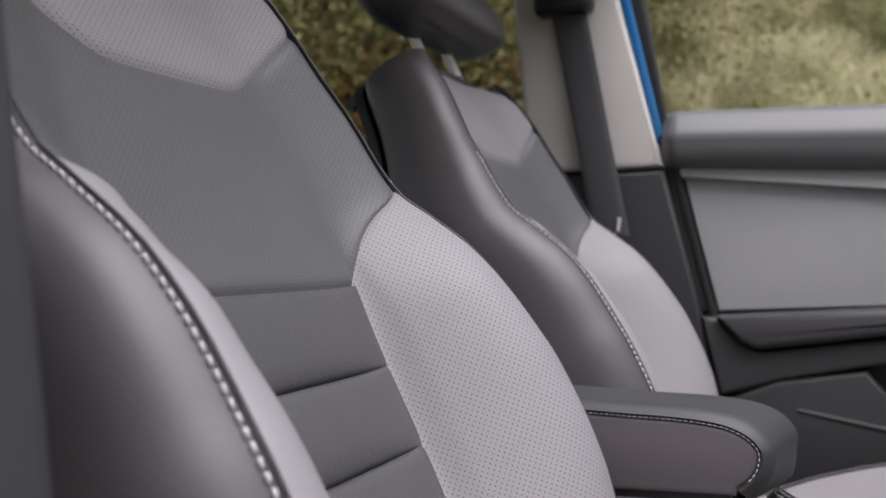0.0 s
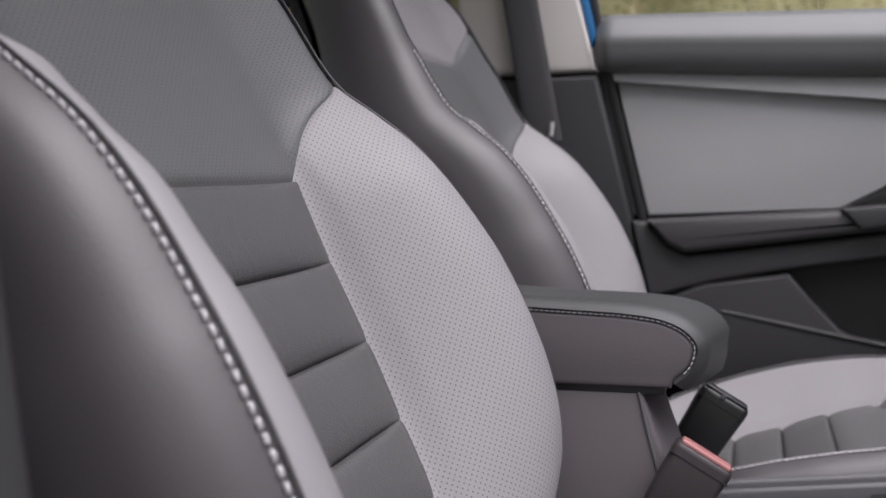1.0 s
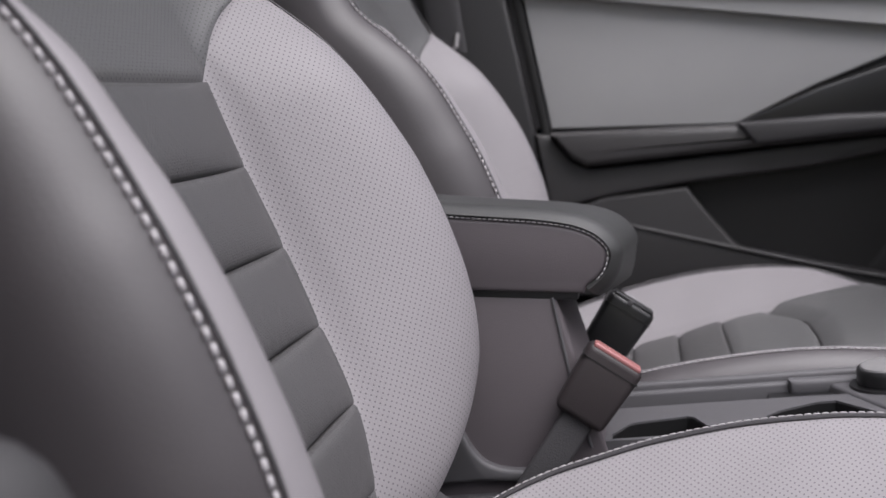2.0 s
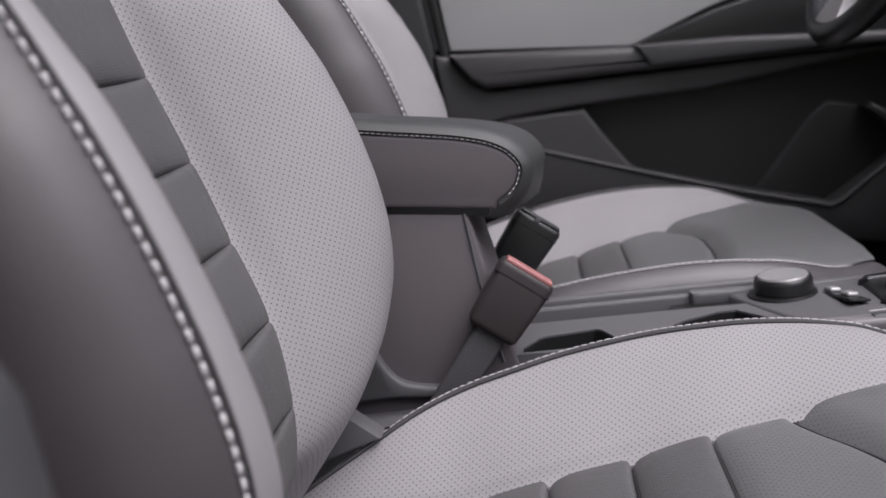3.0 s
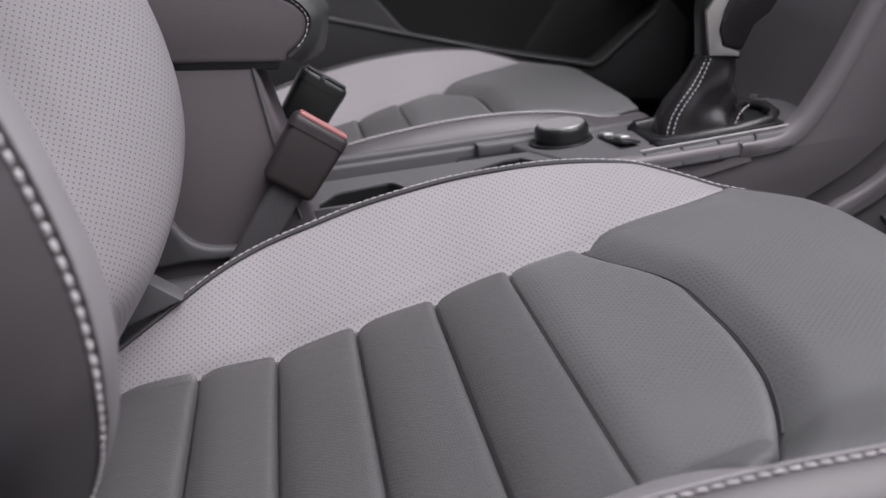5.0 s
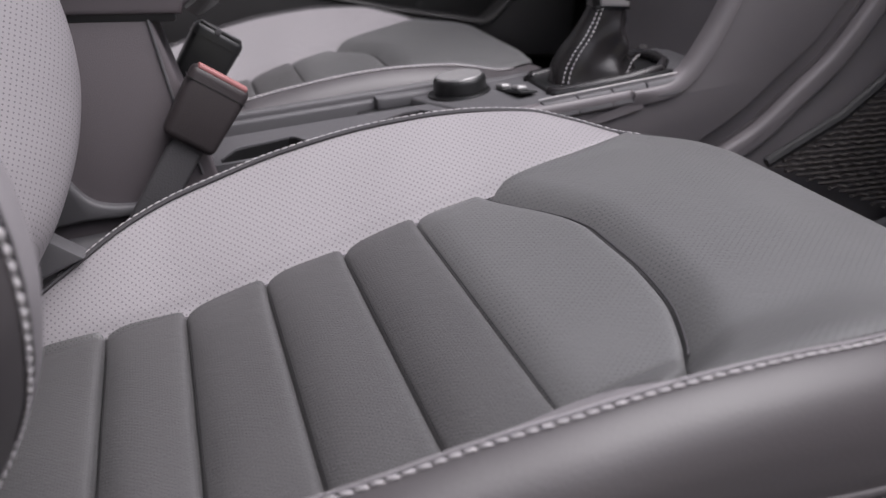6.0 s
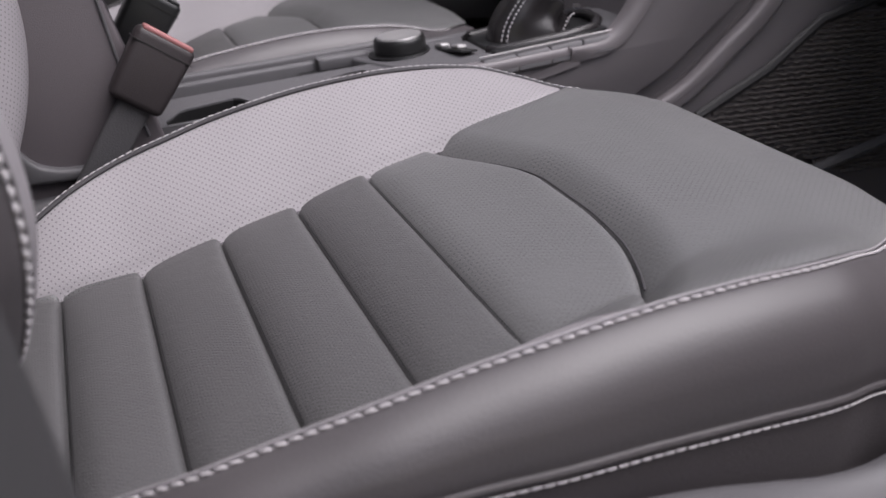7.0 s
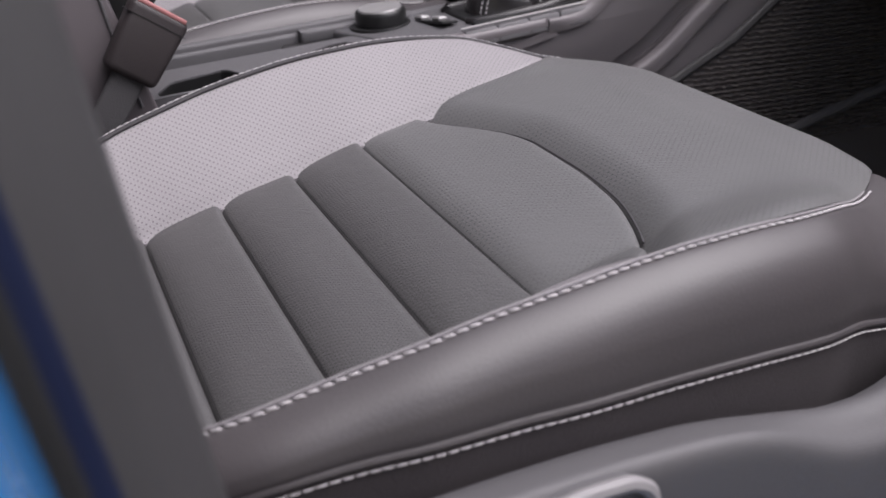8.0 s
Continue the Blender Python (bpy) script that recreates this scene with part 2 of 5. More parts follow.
def stitches(name, path, parent, pitch=0.0070, length=0.0066, radius=0.00092, lift=0.0004, normal=None, tilt=0.14, material=None):
    """A row of thread stitches along a path, each a small rounded bar."""
    pts = np.array(path, float)
    seg = np.linalg.norm(np.diff(pts, axis=0), axis=1)
    cum = np.concatenate([[0], np.cumsum(seg)])
    V, F = [], []
    k = int(cum[-1] / pitch)
    for i in range(k):
        m = (i + 0.5) * pitch
        a = np.array([np.interp(m - length / 2, cum, pts[:, j]) for j in range(3)])
        b = np.array([np.interp(m + length / 2, cum, pts[:, j]) for j in range(3)])
        d = (b - a) / max(np.linalg.norm(b - a), 1e-9)
        nm = np.array(normal if normal is not None else (0, 0, 1), float)
        nm -= d * (nm @ d)
        nm /= np.linalg.norm(nm)
        sd = np.cross(d, nm)
        a, b = a - sd * tilt * length / 2, b + sd * tilt * length / 2
        base = len(V)
        for q, rr, up in ((a, 0.35, -0.6), (a + (b - a) * 0.2, 1.0, 0.6), (a + (b - a) * 0.8, 1.0, 0.6), (b, 0.35, -0.6)):
            for s in range(6):
                t = 2 * math.pi * s / 6
                V.append(q + nm * (lift + up * radius * 0.8) + (sd * math.cos(t) + nm * math.sin(t)) * radius * rr)
        for r in range(3):
            for s in range(6):
                F.append((base + r * 6 + s, base + r * 6 + (s + 1) % 6, base + (r + 1) * 6 + (s + 1) % 6, base + (r + 1) * 6 + s))
        F.append(tuple(base + s for s in range(6))[::-1])
        F.append(tuple(base + 18 + s for s in range(6)))
    me = bpy.data.meshes.new(name)
    me.from_pydata([tuple(v) for v in V], [], F)
    me.update()
    return link(name, me, material or THREAD, parent, "" if material else "row of white thread stitches")


def curve2(pts, n=8):
    """A smooth line through points in a plane."""
    out = []
    for i in range(len(pts) - 1):
        p0, p1, p2, p3 = (np.array(pts[max(0, min(len(pts) - 1, i + k))], float) for k in (-1, 0, 1, 2))
        for t in np.linspace(0, 1, n, endpoint=False):
            out.append(tuple(0.5 * (2 * p1 + (p2 - p0) * t + (2 * p0 - 5 * p1 + 4 * p2 - p3) * t * t + (3 * p1 - p0 - 3 * p2 + p3) * t ** 3)))
    return out + [tuple(pts[-1])]


def smooth01(t):
    t = np.clip(t, 0, 1)
    return t * t * (3 - 2 * t)


def groove(dist, depth=0.006, width=0.006):
    return -depth * np.exp(-(np.maximum(dist, 0) / width) ** 1.3)


# ---------------------------------------------------------------- front seats
LEAN_BACK = radians(25)
BASE = np.array([-0.05, 0.0, 0.66])
UP = np.array([-math.sin(LEAN_BACK), 0, math.cos(LEAN_BACK)])
OUT = np.array([math.cos(LEAN_BACK), 0, math.sin(LEAN_BACK)])
back_crest = interp([(-0.06, 0.150, -0.080), (0.0, 0.164, 0.015), (0.04, 0.1765, 0.071), (0.08, 0.208, 0.108), (0.12, 0.229, 0.130), (0.16, 0.234, 0.142), (0.20, 0.235, 0.148),
                     (0.24, 0.235, 0.150), (0.28, 0.234, 0.149), (0.32, 0.231, 0.144), (0.36, 0.229, 0.136), (0.40, 0.227, 0.124), (0.44, 0.225, 0.104), (0.478, 0.222, 0.084),
                     (0.51, 0.219, 0.079), (0.55, 0.212, 0.077), (0.60, 0.196, 0.073), (0.645, 0.185, 0.070), (0.70, 0.170, 0.060), (0.735, 0.135, 0.045)])
back_valley = interp([(-0.06, 0.128, -0.100), (0.0, 0.120, -0.004), (0.04, 0.0972, 0.031), (0.08, 0.104, 0.045), (0.133, 0.115, 0.052), (0.26, 0.133, 0.047), (0.33, 0.140, 0.046),
                      (0.40, 0.145, 0.047), (0.48, 0.13, 0.047), (0.58, 0.11, 0.047), (0.66, 0.09, 0.046), (0.735, 0.05, 0.036)])
back_panel = interp([(-0.06, 0.128), (0.0, 0.118), (0.04, 0.099), (0.08, 0.106), (0.133, 0.118), (0.20, 0.128), (0.26, 0.136), (0.33, 0.141), (0.404, 0.146), (0.418, 0.151), (0.433, 0.160),
                     (0.446, 0.172), (0.456, 0.185), (0.463, 0.198), (0.471, 0.214), (0.478, 0.222)])


near_crest = interp([(-0.06, 0.0), (0.06, 0.0003), (0.10, 0.0010), (0.12, 0.0022), (0.15, 0.0026), (0.18, 0.0020), (0.21, 0.0013), (0.24, 0.0010), (0.27, 0.0015), (0.30, 0.0024), (0.33, 0.0042), (0.36, 0.0056),
                     (0.39, 0.0058), (0.42, 0.0055), (0.45, 0.0058), (0.49, 0.0070), (0.53, 0.0050), (0.58, 0.0), (0.74, 0.0)])
near_swell = interp([(-0.06, 0.05), (0.12, 0.05), (0.18, 0.03), (0.30, 0.03), (0.34, 0.0), (0.39, 0.0), (0.42, 0.13), (0.45, 0.30), (0.475, 0.18), (0.51, 0.0), (0.74, 0.0)])


def near_lift(s):
    """How much further the door-side bolster stands out."""
    return 0.0035 * smooth01((0.34 - s) / 0.10) + near_crest(s)


def back_depth(s, y):
    yc, dc = back_crest(s)
    yb, di = back_valley(s)
    near = y < 0
    dc = dc + np.where(near, near_lift(s), 0)
    k = np.where(near, 1.94, 1.9)
    w = np.clip((np.abs(y) - yb) / np.maximum(yc - yb, 1e-4), 0, 1)
    flow = smooth01((s - 0.36) / 0.12)
    low = (0.35 * (w + 0.13 * np.sin(math.pi * w)) + 0.65 * np.sin(k * w) / np.sin(k)) * smooth01(w * 4 + 0.4)
    swell = np.where(near, near_swell(s), 0) * np.sin(math.pi * w)
    return di + (dc - di) * (low * (1 - flow) + flow * (0.45 * w ** 2 + 0.55 * smooth01(w)) + swell)


def back_edge(s, sg):
    """Where the light bolster panel begins; on the door side it ends in a point."""
    yi, yc = np.minimum(back_panel(s), back_crest(s)[0]), back_crest(s)[0]
    return yi + (yc - yi) * (0.78 * smooth01((s - 0.395) / 0.07) if sg < 0 else 0)


def back_point(s, y, d):
    return BASE + s[..., None] * UP + d[..., None] * OUT + np.stack([0 * y, y, 0 * y], -1)


def uv_of(P, start, along):
    """Panel coordinates in metres: across from the middle of the seat, and along it."""
    run = np.cumsum(np.linalg.norm(np.diff(P, axis=1), axis=2), axis=1)
    return np.stack([start[:, :1] + np.concatenate([np.zeros((P.shape[0], 1)), run], 1), along], -1)


def seam_rows(n):
    """Steps from 0 to 1 that crowd towards both ends."""
    t = np.linspace(0, 1, n)[:, None]
    return 0.35 * t + 0.65 * t * t * (3 - 2 * t)


def build_backrest(seat):
    back = part_empty("backrest", seat)
    # ribs of the insert
    seams = [-0.06, 0.005, 0.07, 0.134, 0.198, 0.264, 0.333, 0.404]
    for i, (s0, s1) in enumerate(zip(seams[:-1], seams[1:])):
        t = seam_rows(30)
        a = np.linspace(-1, 1, 61)[None, :]
        s = s0 + (s1 - s0) * t + 0 * a
        y = a * (back_panel(s) + 0.0003 * (1 - (2 * t - 1) ** 2))
        d = back_depth(s, y) + 0.0030 * (1 - (2 * t - 1) ** 2) * (1 if i < 6 else 0.5) * (1 - np.abs(a) ** 2.4)
        d = d + (groove(s - s0, 0.0048, 0.0075) + groove(s1 - s, 0.0048 if i < 6 else 0.0038, 0.0032) + groove(np.minimum(s - s0, s1 - s) if i < 6 else s - s0, 0.004, 0.0011)) * (1 - 0.96 * np.abs(a) ** 5) + groove((1 - np.abs(a)) * back_panel(s), 0.002, 0.003)
        P = back_point(s, y, d)
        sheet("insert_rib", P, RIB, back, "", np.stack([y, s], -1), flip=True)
    # dark panel across the shoulders
    rows = []
    a = np.linspace(-1, 1, 91)
    head_seam = 0.577 + 0.070 * (((np.abs(a - 0.06) - 0.40) + np.sqrt((np.abs(a - 0.06) - 0.40) ** 2 + 0.006)) / 1.2)
    for s0 in np.linspace(0.404, 0.478, 24):
        s = np.full_like(a, s0)
        rows.append((s, a * np.where(a < 0, back_edge(s, -1), back_edge(s, 1)), np.minimum(s0 - 0.404 + 0 * a, head_seam - s0)))
    for f in np.linspace(0, 1, 34)[1:]:
        s = 0.478 + (head_seam - 0.478) * f
        rows.append((s, a * back_crest(s)[0], np.minimum(s - 0.404, head_seam - s)))
    s, y, e = (np.array([r[i] for r in rows]) for i in range(3))
    lim = np.where(s < 0.478, np.where(y < 0, back_edge(s, -1), back_edge(s, 1)), back_crest(s)[0])
    d = back_depth(s, y) + groove(e, 0.004, 0.004) + groove(lim - np.abs(y), 0.003, 0.004)
    P = back_point(s, y, d)
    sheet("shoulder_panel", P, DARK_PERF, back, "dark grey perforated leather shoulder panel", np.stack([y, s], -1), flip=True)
    # light panel at the top
    top = 0.724 - 0.012 * np.abs(a) ** 4
    t = np.linspace(0, 1, 34)[:, None]
    s = head_seam[None, :] + (top - head_seam)[None, :] * t
    y = a[None, :] * back_crest(s)[0]
    d = back_depth(s, y) + groove((s - head_seam[None, :]), 0.004, 0.004) + groove((1 - np.abs(a))[None, :] * 0.16, 0.003, 0.004) - 0.012 * t ** 6
    P = back_point(s, y, d)
    sheet("head_panel", P, LIGHT, back, "light grey perforated leather upper panel", np.stack([y, s], -1), flip=True)
    # light bolster panels
    for sg in (-1, 1):
        w = np.concatenate([[-0.07, -0.05], np.linspace(0, 1, 44)])[None, :]
        s = np.linspace(-0.06, 0.4775, 120)[:, None] + 0 * w
        yi = back_edge(s, sg)
        y = yi + (back_crest(s)[0] - yi) * w
        d = back_depth(s, sg * y) + groove(w * (back_crest(s)[0] - yi), 0.002, 0.003) + groove((1 - w) * (back_crest(s)[0] - yi), 0.0018, 0.0022) + 0.0012 - 0.003 * (w < 0)
        P = back_point(s, sg * y, d)
        sheet("bolster_panel", P, LIGHT if sg > 0 else EDGE, back, "light grey perforated leather side bolster" if sg > 0 else "smooth light grey leather side bolster", uv_of(P, yi + 0 * y, s + 0 * y), flip=sg > 0)
    # dark outer sides, round to the back
    for sg in (-1, 1):
        q = interp([(0, 0.0, 0.0), (0.08, 0.007, -0.002), (0.2, 0.022, -0.012), (0.35, 0.035, -0.036), (0.5, 0.039, -0.07), (0.7, 0.031, -0.115), (0.85, 0.012, -0.16), (1.0, -0.03, -0.185)])
        f = np.linspace(0, 1, 40)[None, :]
        s = np.linspace(-0.06, 0.724, 130)[:, None] + 0 * f
        yc, dc = back_crest(s)
        dc = dc + (near_lift(s) if sg < 0 else 0)
        oy, od = q(f + 0 * s)
        back_d = -0.075 + 0.03 * smooth01((s - 0.45) / 0.2)
        span = np.clip((dc - back_d) / 0.185, 0.3, 2)
        y = yc + oy * ((0.75 + 0.25 * smooth01((0.62 - s) / 0.2)) if sg < 0 else (0.12 + 0.88 * smooth01((0.52 - s) / 0.14)))
        d = dc + od * span + groove(f * 0.25, 0.0015, 0.002)
        P = back_point(s, sg * y, d)
        sheet("side_leather", P, DARK, back, "smooth dark leather outer side", None, flip=sg > 0)
        crest = back_point(s[:, 0], sg * (yc[:, 0] - 0.0005), dc[:, 0] + 0.0005)
        bm = bmesh.new()
        add_tube(bm, crest[::3], 0.0010, 6)
        part("piping", bm, PIPING, back)
        sel = s[:, 0] < (0.56 if sg < 0 else 0.50)
        line = back_point(s[:, 0], sg * (yc[:, 0] + (0.0055 if sg < 0 else 0.0062)), dc[:, 0] - (0.0012 if sg < 0 else 0.0022))[sel]
        stitches("stitching", line, back, radius=0.00125 if sg < 0 else 0.0009, length=0.0060, normal=OUT * 0.8 + np.array([0, sg * 0.6, 0]))
    # back shell
    a = np.linspace(-1, 1, 30)[None, :]
    s = np.linspace(-0.06, 0.724, 50)[:, None] + 0 * a
    y = a * (back_crest(s)[0] + 0.0)
    P = back_point(s, y, -0.085 - 0.02 * (1 - a ** 2) + 0.03 * smooth01((s - 0.45) / 0.2))
    sheet("back_shell", P, DARK_PLASTIC, back, "", None)
    a = np.linspace(-1, 1, 40)[None, :]
    f = np.linspace(0, 1, 16)[:, None]
    y = a * 0.137 + 0 * f
    P = back_point(0.724 - 0.012 * np.abs(a) ** 4 + 0.018 * np.sin(math.pi * f) ** 0.7, y, 0.034 - 0.115 * f - 0.004 * np.abs(a))
    sheet("top_roll", P, DARK, back, "smooth dark leather top edge", None, flip=True)


def part_empty(name, parent, label=""):
    ob = new(name)
    ob.parent = parent
    ob.empty_display_size = 0.03
    if label:
        ob["label"] = label
    return ob


cush_crest = interp([(-0.06, 0.180, 0.630), (0.0, 0.206, 0.668), (0.04, 0.224, 0.692), (0.08, 0.238, 0.709), (0.12, 0.244, 0.723), (0.16, 0.250, 0.736), (0.20, 0.252, 0.747),
                     (0.24, 0.254, 0.756), (0.28, 0.253, 0.763), (0.32, 0.252, 0.768), (0.36, 0.249, 0.770), (0.40, 0.243, 0.769), (0.44, 0.225, 0.762),
                     (0.48, 0.203, 0.753), (0.497, 0.1925, 0.752), (0.515, 0.179, 0.752), (0.530, 0.166, 0.7515), (0.541, 0.157, 0.749), (0.552, 0.150, 0.744), (0.566, 0.144, 0.736)])
cush_mid = interp([(-0.06, 0.155, 0.605), (0.02, 0.160, 0.623), (0.084, 0.162, 0.638), (0.148, 0.162, 0.660), (0.215, 0.163, 0.681), (0.276, 0.163, 0.703),
                   (0.335, 0.160, 0.719), (0.40, 0.15, 0.7405), (0.45, 0.14, 0.7505), (0.49, 0.12, 0.7555), (0.52, 0.11, 0.756), (0.545, 0.10, 0.753), (0.566, 0.09, 0.742)])
cush_panel = interp([(-0.06, 0.157), (-0.02, 0.1635), (0.02, 0.1645), (0.05, 0.1640), (0.084, 0.163), (0.335, 0.165), (0.41, 0.168), (0.437, 0.172), (0.461, 0.183), (0.48, 0.203)])


hem_line = interp([(-0.06, 0.598), (0.0, 0.640), (0.04, 0.667), (0.086, 0.686), (0.134, 0.6945), (0.224, 0.7035), (0.327, 0.7075), (0.40, 0.7035), (0.445, 0.694), (0.50, 0.680), (0.57, 0.668)])


def cush_height(x, y):
    yc, zc = cush_crest(x)
    yb, zi = cush_mid(x)
    w = np.clip((np.abs(y) - yb) / np.maximum(yc - yb, 1e-4), 0, 1)
    flow = smooth01((x - 0.34) / 0.08)
    low = (w + 0.04 * np.sin(math.pi * w)) * smooth01(w * 5 + 0.4)
    return zi + (zc - zi) * (low * (1 - flow) + smooth01(w) * flow)


arch = interp([(-0.27, 0.268), (-0.232, 0.301), (-0.18, 0.341), (-0.135, 0.362), (-0.09, 0.373), (-0.03, 0.3775), (0.03, 0.3775), (0.055, 0.374), (0.09, 0.363), (0.126, 0.348), (0.165, 0.334), (0.18, 0.330)])


def panel_edge(x, sg):
    """Where the light bolster panel begins; on the door side it narrows sooner."""
    yi, yc = cush_panel(x), cush_crest(x)[0]
    return yi + (yc - yi) * (0.965 * smooth01((x - 0.272) / 0.026) if sg < 0 else 0)


def build_cushion(seat):
    cush = part_empty("cushion", seat)
    seams = [-0.06, 0.02, 0.084, 0.149, 0.214, 0.276]
    for i, (x0, x1) in enumerate(zip(seams[:-1], seams[1:])):
        t = seam_rows(30)
        a = np.linspace(-1, 1, 71)[None, :]
        x = x0 + (x1 - x0) * t + 0 * a
        y = a * (cush_panel(x) + 0.0018 + 0.0005 * (1 - (2 * t - 1) ** 2))
        z = cush_height(x, y) + 0.003 * (1 - (2 * t - 1) ** 2) * (1 - np.abs(a) ** 5)
        z = z + (groove(x - x0, 0.0072, 0.0100) + groove(x1 - x, 0.0072, 0.0034) + groove(np.minimum(x - x0, x1 - x), 0.004, 0.0011)) * (1 - 0.7 * np.abs(a) ** 14) + groove((1 - np.abs(a)) * 0.16, 0.002, 0.003)
        y = y + 0 * x
        P = np.stack([x, y, z], -1)
        sheet("insert_rib", P, RIB, cush, "", np.stack([y + 0 * x, x], -1))
    for x0 in seams[1:]:
        yy = np.linspace(-0.155, 0.155, 60)
        zz = cush_height(0 * yy + x0, yy)
        stitches("seam_stitching", np.stack([x0 + 0.0020 + 0 * yy, yy, zz - 0.0070], -1), cush, pitch=0.0036, length=0.0022, radius=0.0006, lift=0.0003, material=DARK_THREAD)
    # broad panel up to the arched seam
    a = np.linspace(-1, 1, 91)[None, :]
    t = seam_rows(40)
    y = a * np.where(a < 0, panel_edge(0.276 + 0.021 * t, -1), 0.1645 + 0 * t)
    x = 0.276 + (arch(y) - 0.276) * t
    z = cush_height(x, y) + 0.003 * (1 - (2 * t - 1) ** 2) * (1 - np.abs(a) ** 5)
    z = z + (groove(x - 0.276, 0.0072, 0.0100) + groove(arch(y) - x, 0.0072, 0.0034) + groove(np.minimum(x - 0.276, arch(y) - x), 0.004, 0.0011)) * (1 - 0.7 * np.abs(a) ** 14) + groove((1 - np.abs(a)) * 0.16, 0.002, 0.003)
    sheet("thigh_panel", np.stack([x, y, z], -1), NOSE_LIT, cush, "", np.stack([y, x], -1))
    # nose panel
    t = np.linspace(0, 1, 72)[:, None] ** 1.4
    yw = a * np.where(a < 0, panel_edge(0.297 + 0 * a, -1), 0.1645)
    x = arch(yw) + (0.566 - arch(yw)) * t
    y = a * np.where(x < 0.48, np.where(a < 0, panel_edge(x, -1), cush_panel(x)), cush_crest(x)[0])
    z = cush_height(x, y)
    z = z + groove(x - arch(yw), 0.0085, 0.0110) + groove(x - arch(yw), 0.004, 0.0011) + groove((1 - np.abs(a)) * 0.15, 0.003, 0.004) + 0.004 * smooth01((x - arch(yw)) / 0.03)
    drop = smooth01((x - 0.534) / 0.032)
    x = x - 0.012 * drop
    z = z - 0.05 * drop ** 2
    P = np.stack([x, y, z], -1)
    lip = []
    for k, (dx, dz) in enumerate(((0.002, -0.03), (0.0, -0.06), (-0.006, -0.10), (-0.02, -0.14))):
        r = P[-1].copy()
        r[:, 0] += dx
        r[:, 2] += dz
        lip.append(r)
    P = np.concatenate([P, np.array(lip)], 0)
    sheet("nose_panel", P, NOSE_LIT, cush, "dark grey perforated leather front panel", np.stack([P[..., 1], P[..., 0] - P[..., 2] * (P[..., 0] > 0.54)], -1))
    ys = np.linspace(-0.154, 0.160, 70)
    xs = arch(ys)
    tube("seam", np.stack([xs + 0.0012, ys, cush_height(xs, ys) - 0.0044], -1), 0.0009, PIPING, cush, "dark sunken seam", 6)
    for sg in (-1, 1):
        w = np.concatenate([[-0.07, -0.05], np.linspace(0, 1, 40)])[None, :]
        x = np.linspace(-0.06, 0.4795, 120)[:, None] + 0 * w
        yc = cush_crest(x)[0]
        yi = np.minimum(panel_edge(x, sg), yc - 0.001)
        y = yi + (yc - yi) * w
        z = cush_height(x, y) + groove(w * (yc - yi), 0.002, 0.003) + groove((1 - w) * (yc - yi), 0.0018, 0.0022) + 0.001 - 0.003 * (w < 0) - 0.006 * smooth01((0.006 - (yc - yi)) / 0.004)
        P = np.stack([x, sg * y, z], -1)
        sheet("bolster_panel", P, LIGHT, cush, "light grey perforated leather side bolster", uv_of(P, yi + 0 * y, x + 0 * y), flip=sg < 0)
        # outer leather, fabric skirt
        xs = np.concatenate([np.linspace(-0.06, 0.45, 90), np.linspace(0.455, 0.563, 44)])
        yc, zc = cush_crest(xs)
        path = np.stack([xs, yc, zc - 0.05 * smooth01((xs - 0.534) / 0.032) ** 2], -1)
        tan = np.gradient(path[:, :2], axis=0)
        tan /= np.linalg.norm(tan, axis=1, keepdims=True)
        nm = np.stack([-tan[:, 1], tan[:, 0]], -1)
        nm[nm[:, 1] < 0] *= -1
        nm[:, 0] = np.maximum(nm[:, 0], 0)
        wide = 1 + 1.15 * smooth01((xs - 0.41) / 0.13)
        low = hem_line(xs)
        q = interp([(0, 0.0, 0.0), (0.1, 0.007, 0.03), (0.25, 0.019, 0.16), (0.42, 0.027, 0.37), (0.60, 0.0305, 0.58), (0.8, 0.0315, 0.80), (1.0, 0.030, 1.0)])
        f = np.linspace(0, 1, 30)
        of, df = q(f)
        P = np.empty((len(xs), len(f), 3))
        P[..., :2] = path[:, None, :2] + nm[:, None, :] * (of[None, :] * (1 + (wide[:, None] - 1) * smooth01(f * 1.6)[None, :]))[..., None]
        P[..., 2] = path[:, 2][:, None] + (np.minimum(low - path[:, 2], -0.010))[:, None] * df[None, :]
        P[:, :, 2] += groove(f * 0.06, 0.0012, 0.002)[None, :]
        P[..., 1] *= sg
        sheet("side_leather", P, DARK, cush, "smooth dark leather outer side", None, flip=sg < 0)
        line = path.copy()
        line[:, :2] += nm * (0.0031 if sg < 0 else 0.0046)
        line[:, 2] -= 0.0006 if sg < 0 else 0.0002
        line[:, 1] *= sg
        stitches("stitching", line[8:-25] if sg < 0 else line[8:-26], cush, normal=(0, sg * 0.3, 1), lift=0.0004 if sg < 0 else 0.0012, radius=0.00080 if sg < 0 else 0.0007, tilt=0.12)
        cr = path.copy()
        cr[:, 1] *= sg
        cr[:, 2] += 0.0006
        if sg > 0:
            cr[:, 1] -= 0.0014
        bm = bmesh.new()
        add_tube(bm, cr[::2] if sg > 0 else cr[:-27:2], 0.0008 if sg < 0 else 0.0022, 8)
        part("piping", bm, EDGE if sg < 0 else PIPING, cush, "light grey leather edge strip" if sg < 0 else "")
        hem = P[:, -1].copy()
        bm = bmesh.new()
        add_tube(bm, hem[::2], 0.0024, 8)
        part("piping", bm, DARK, cush)
        S = np.stack([hem + np.array([0, -sg * 0.002 * k / 4 * 1.5, -0.012 * k]) for k in range(6)], 1)
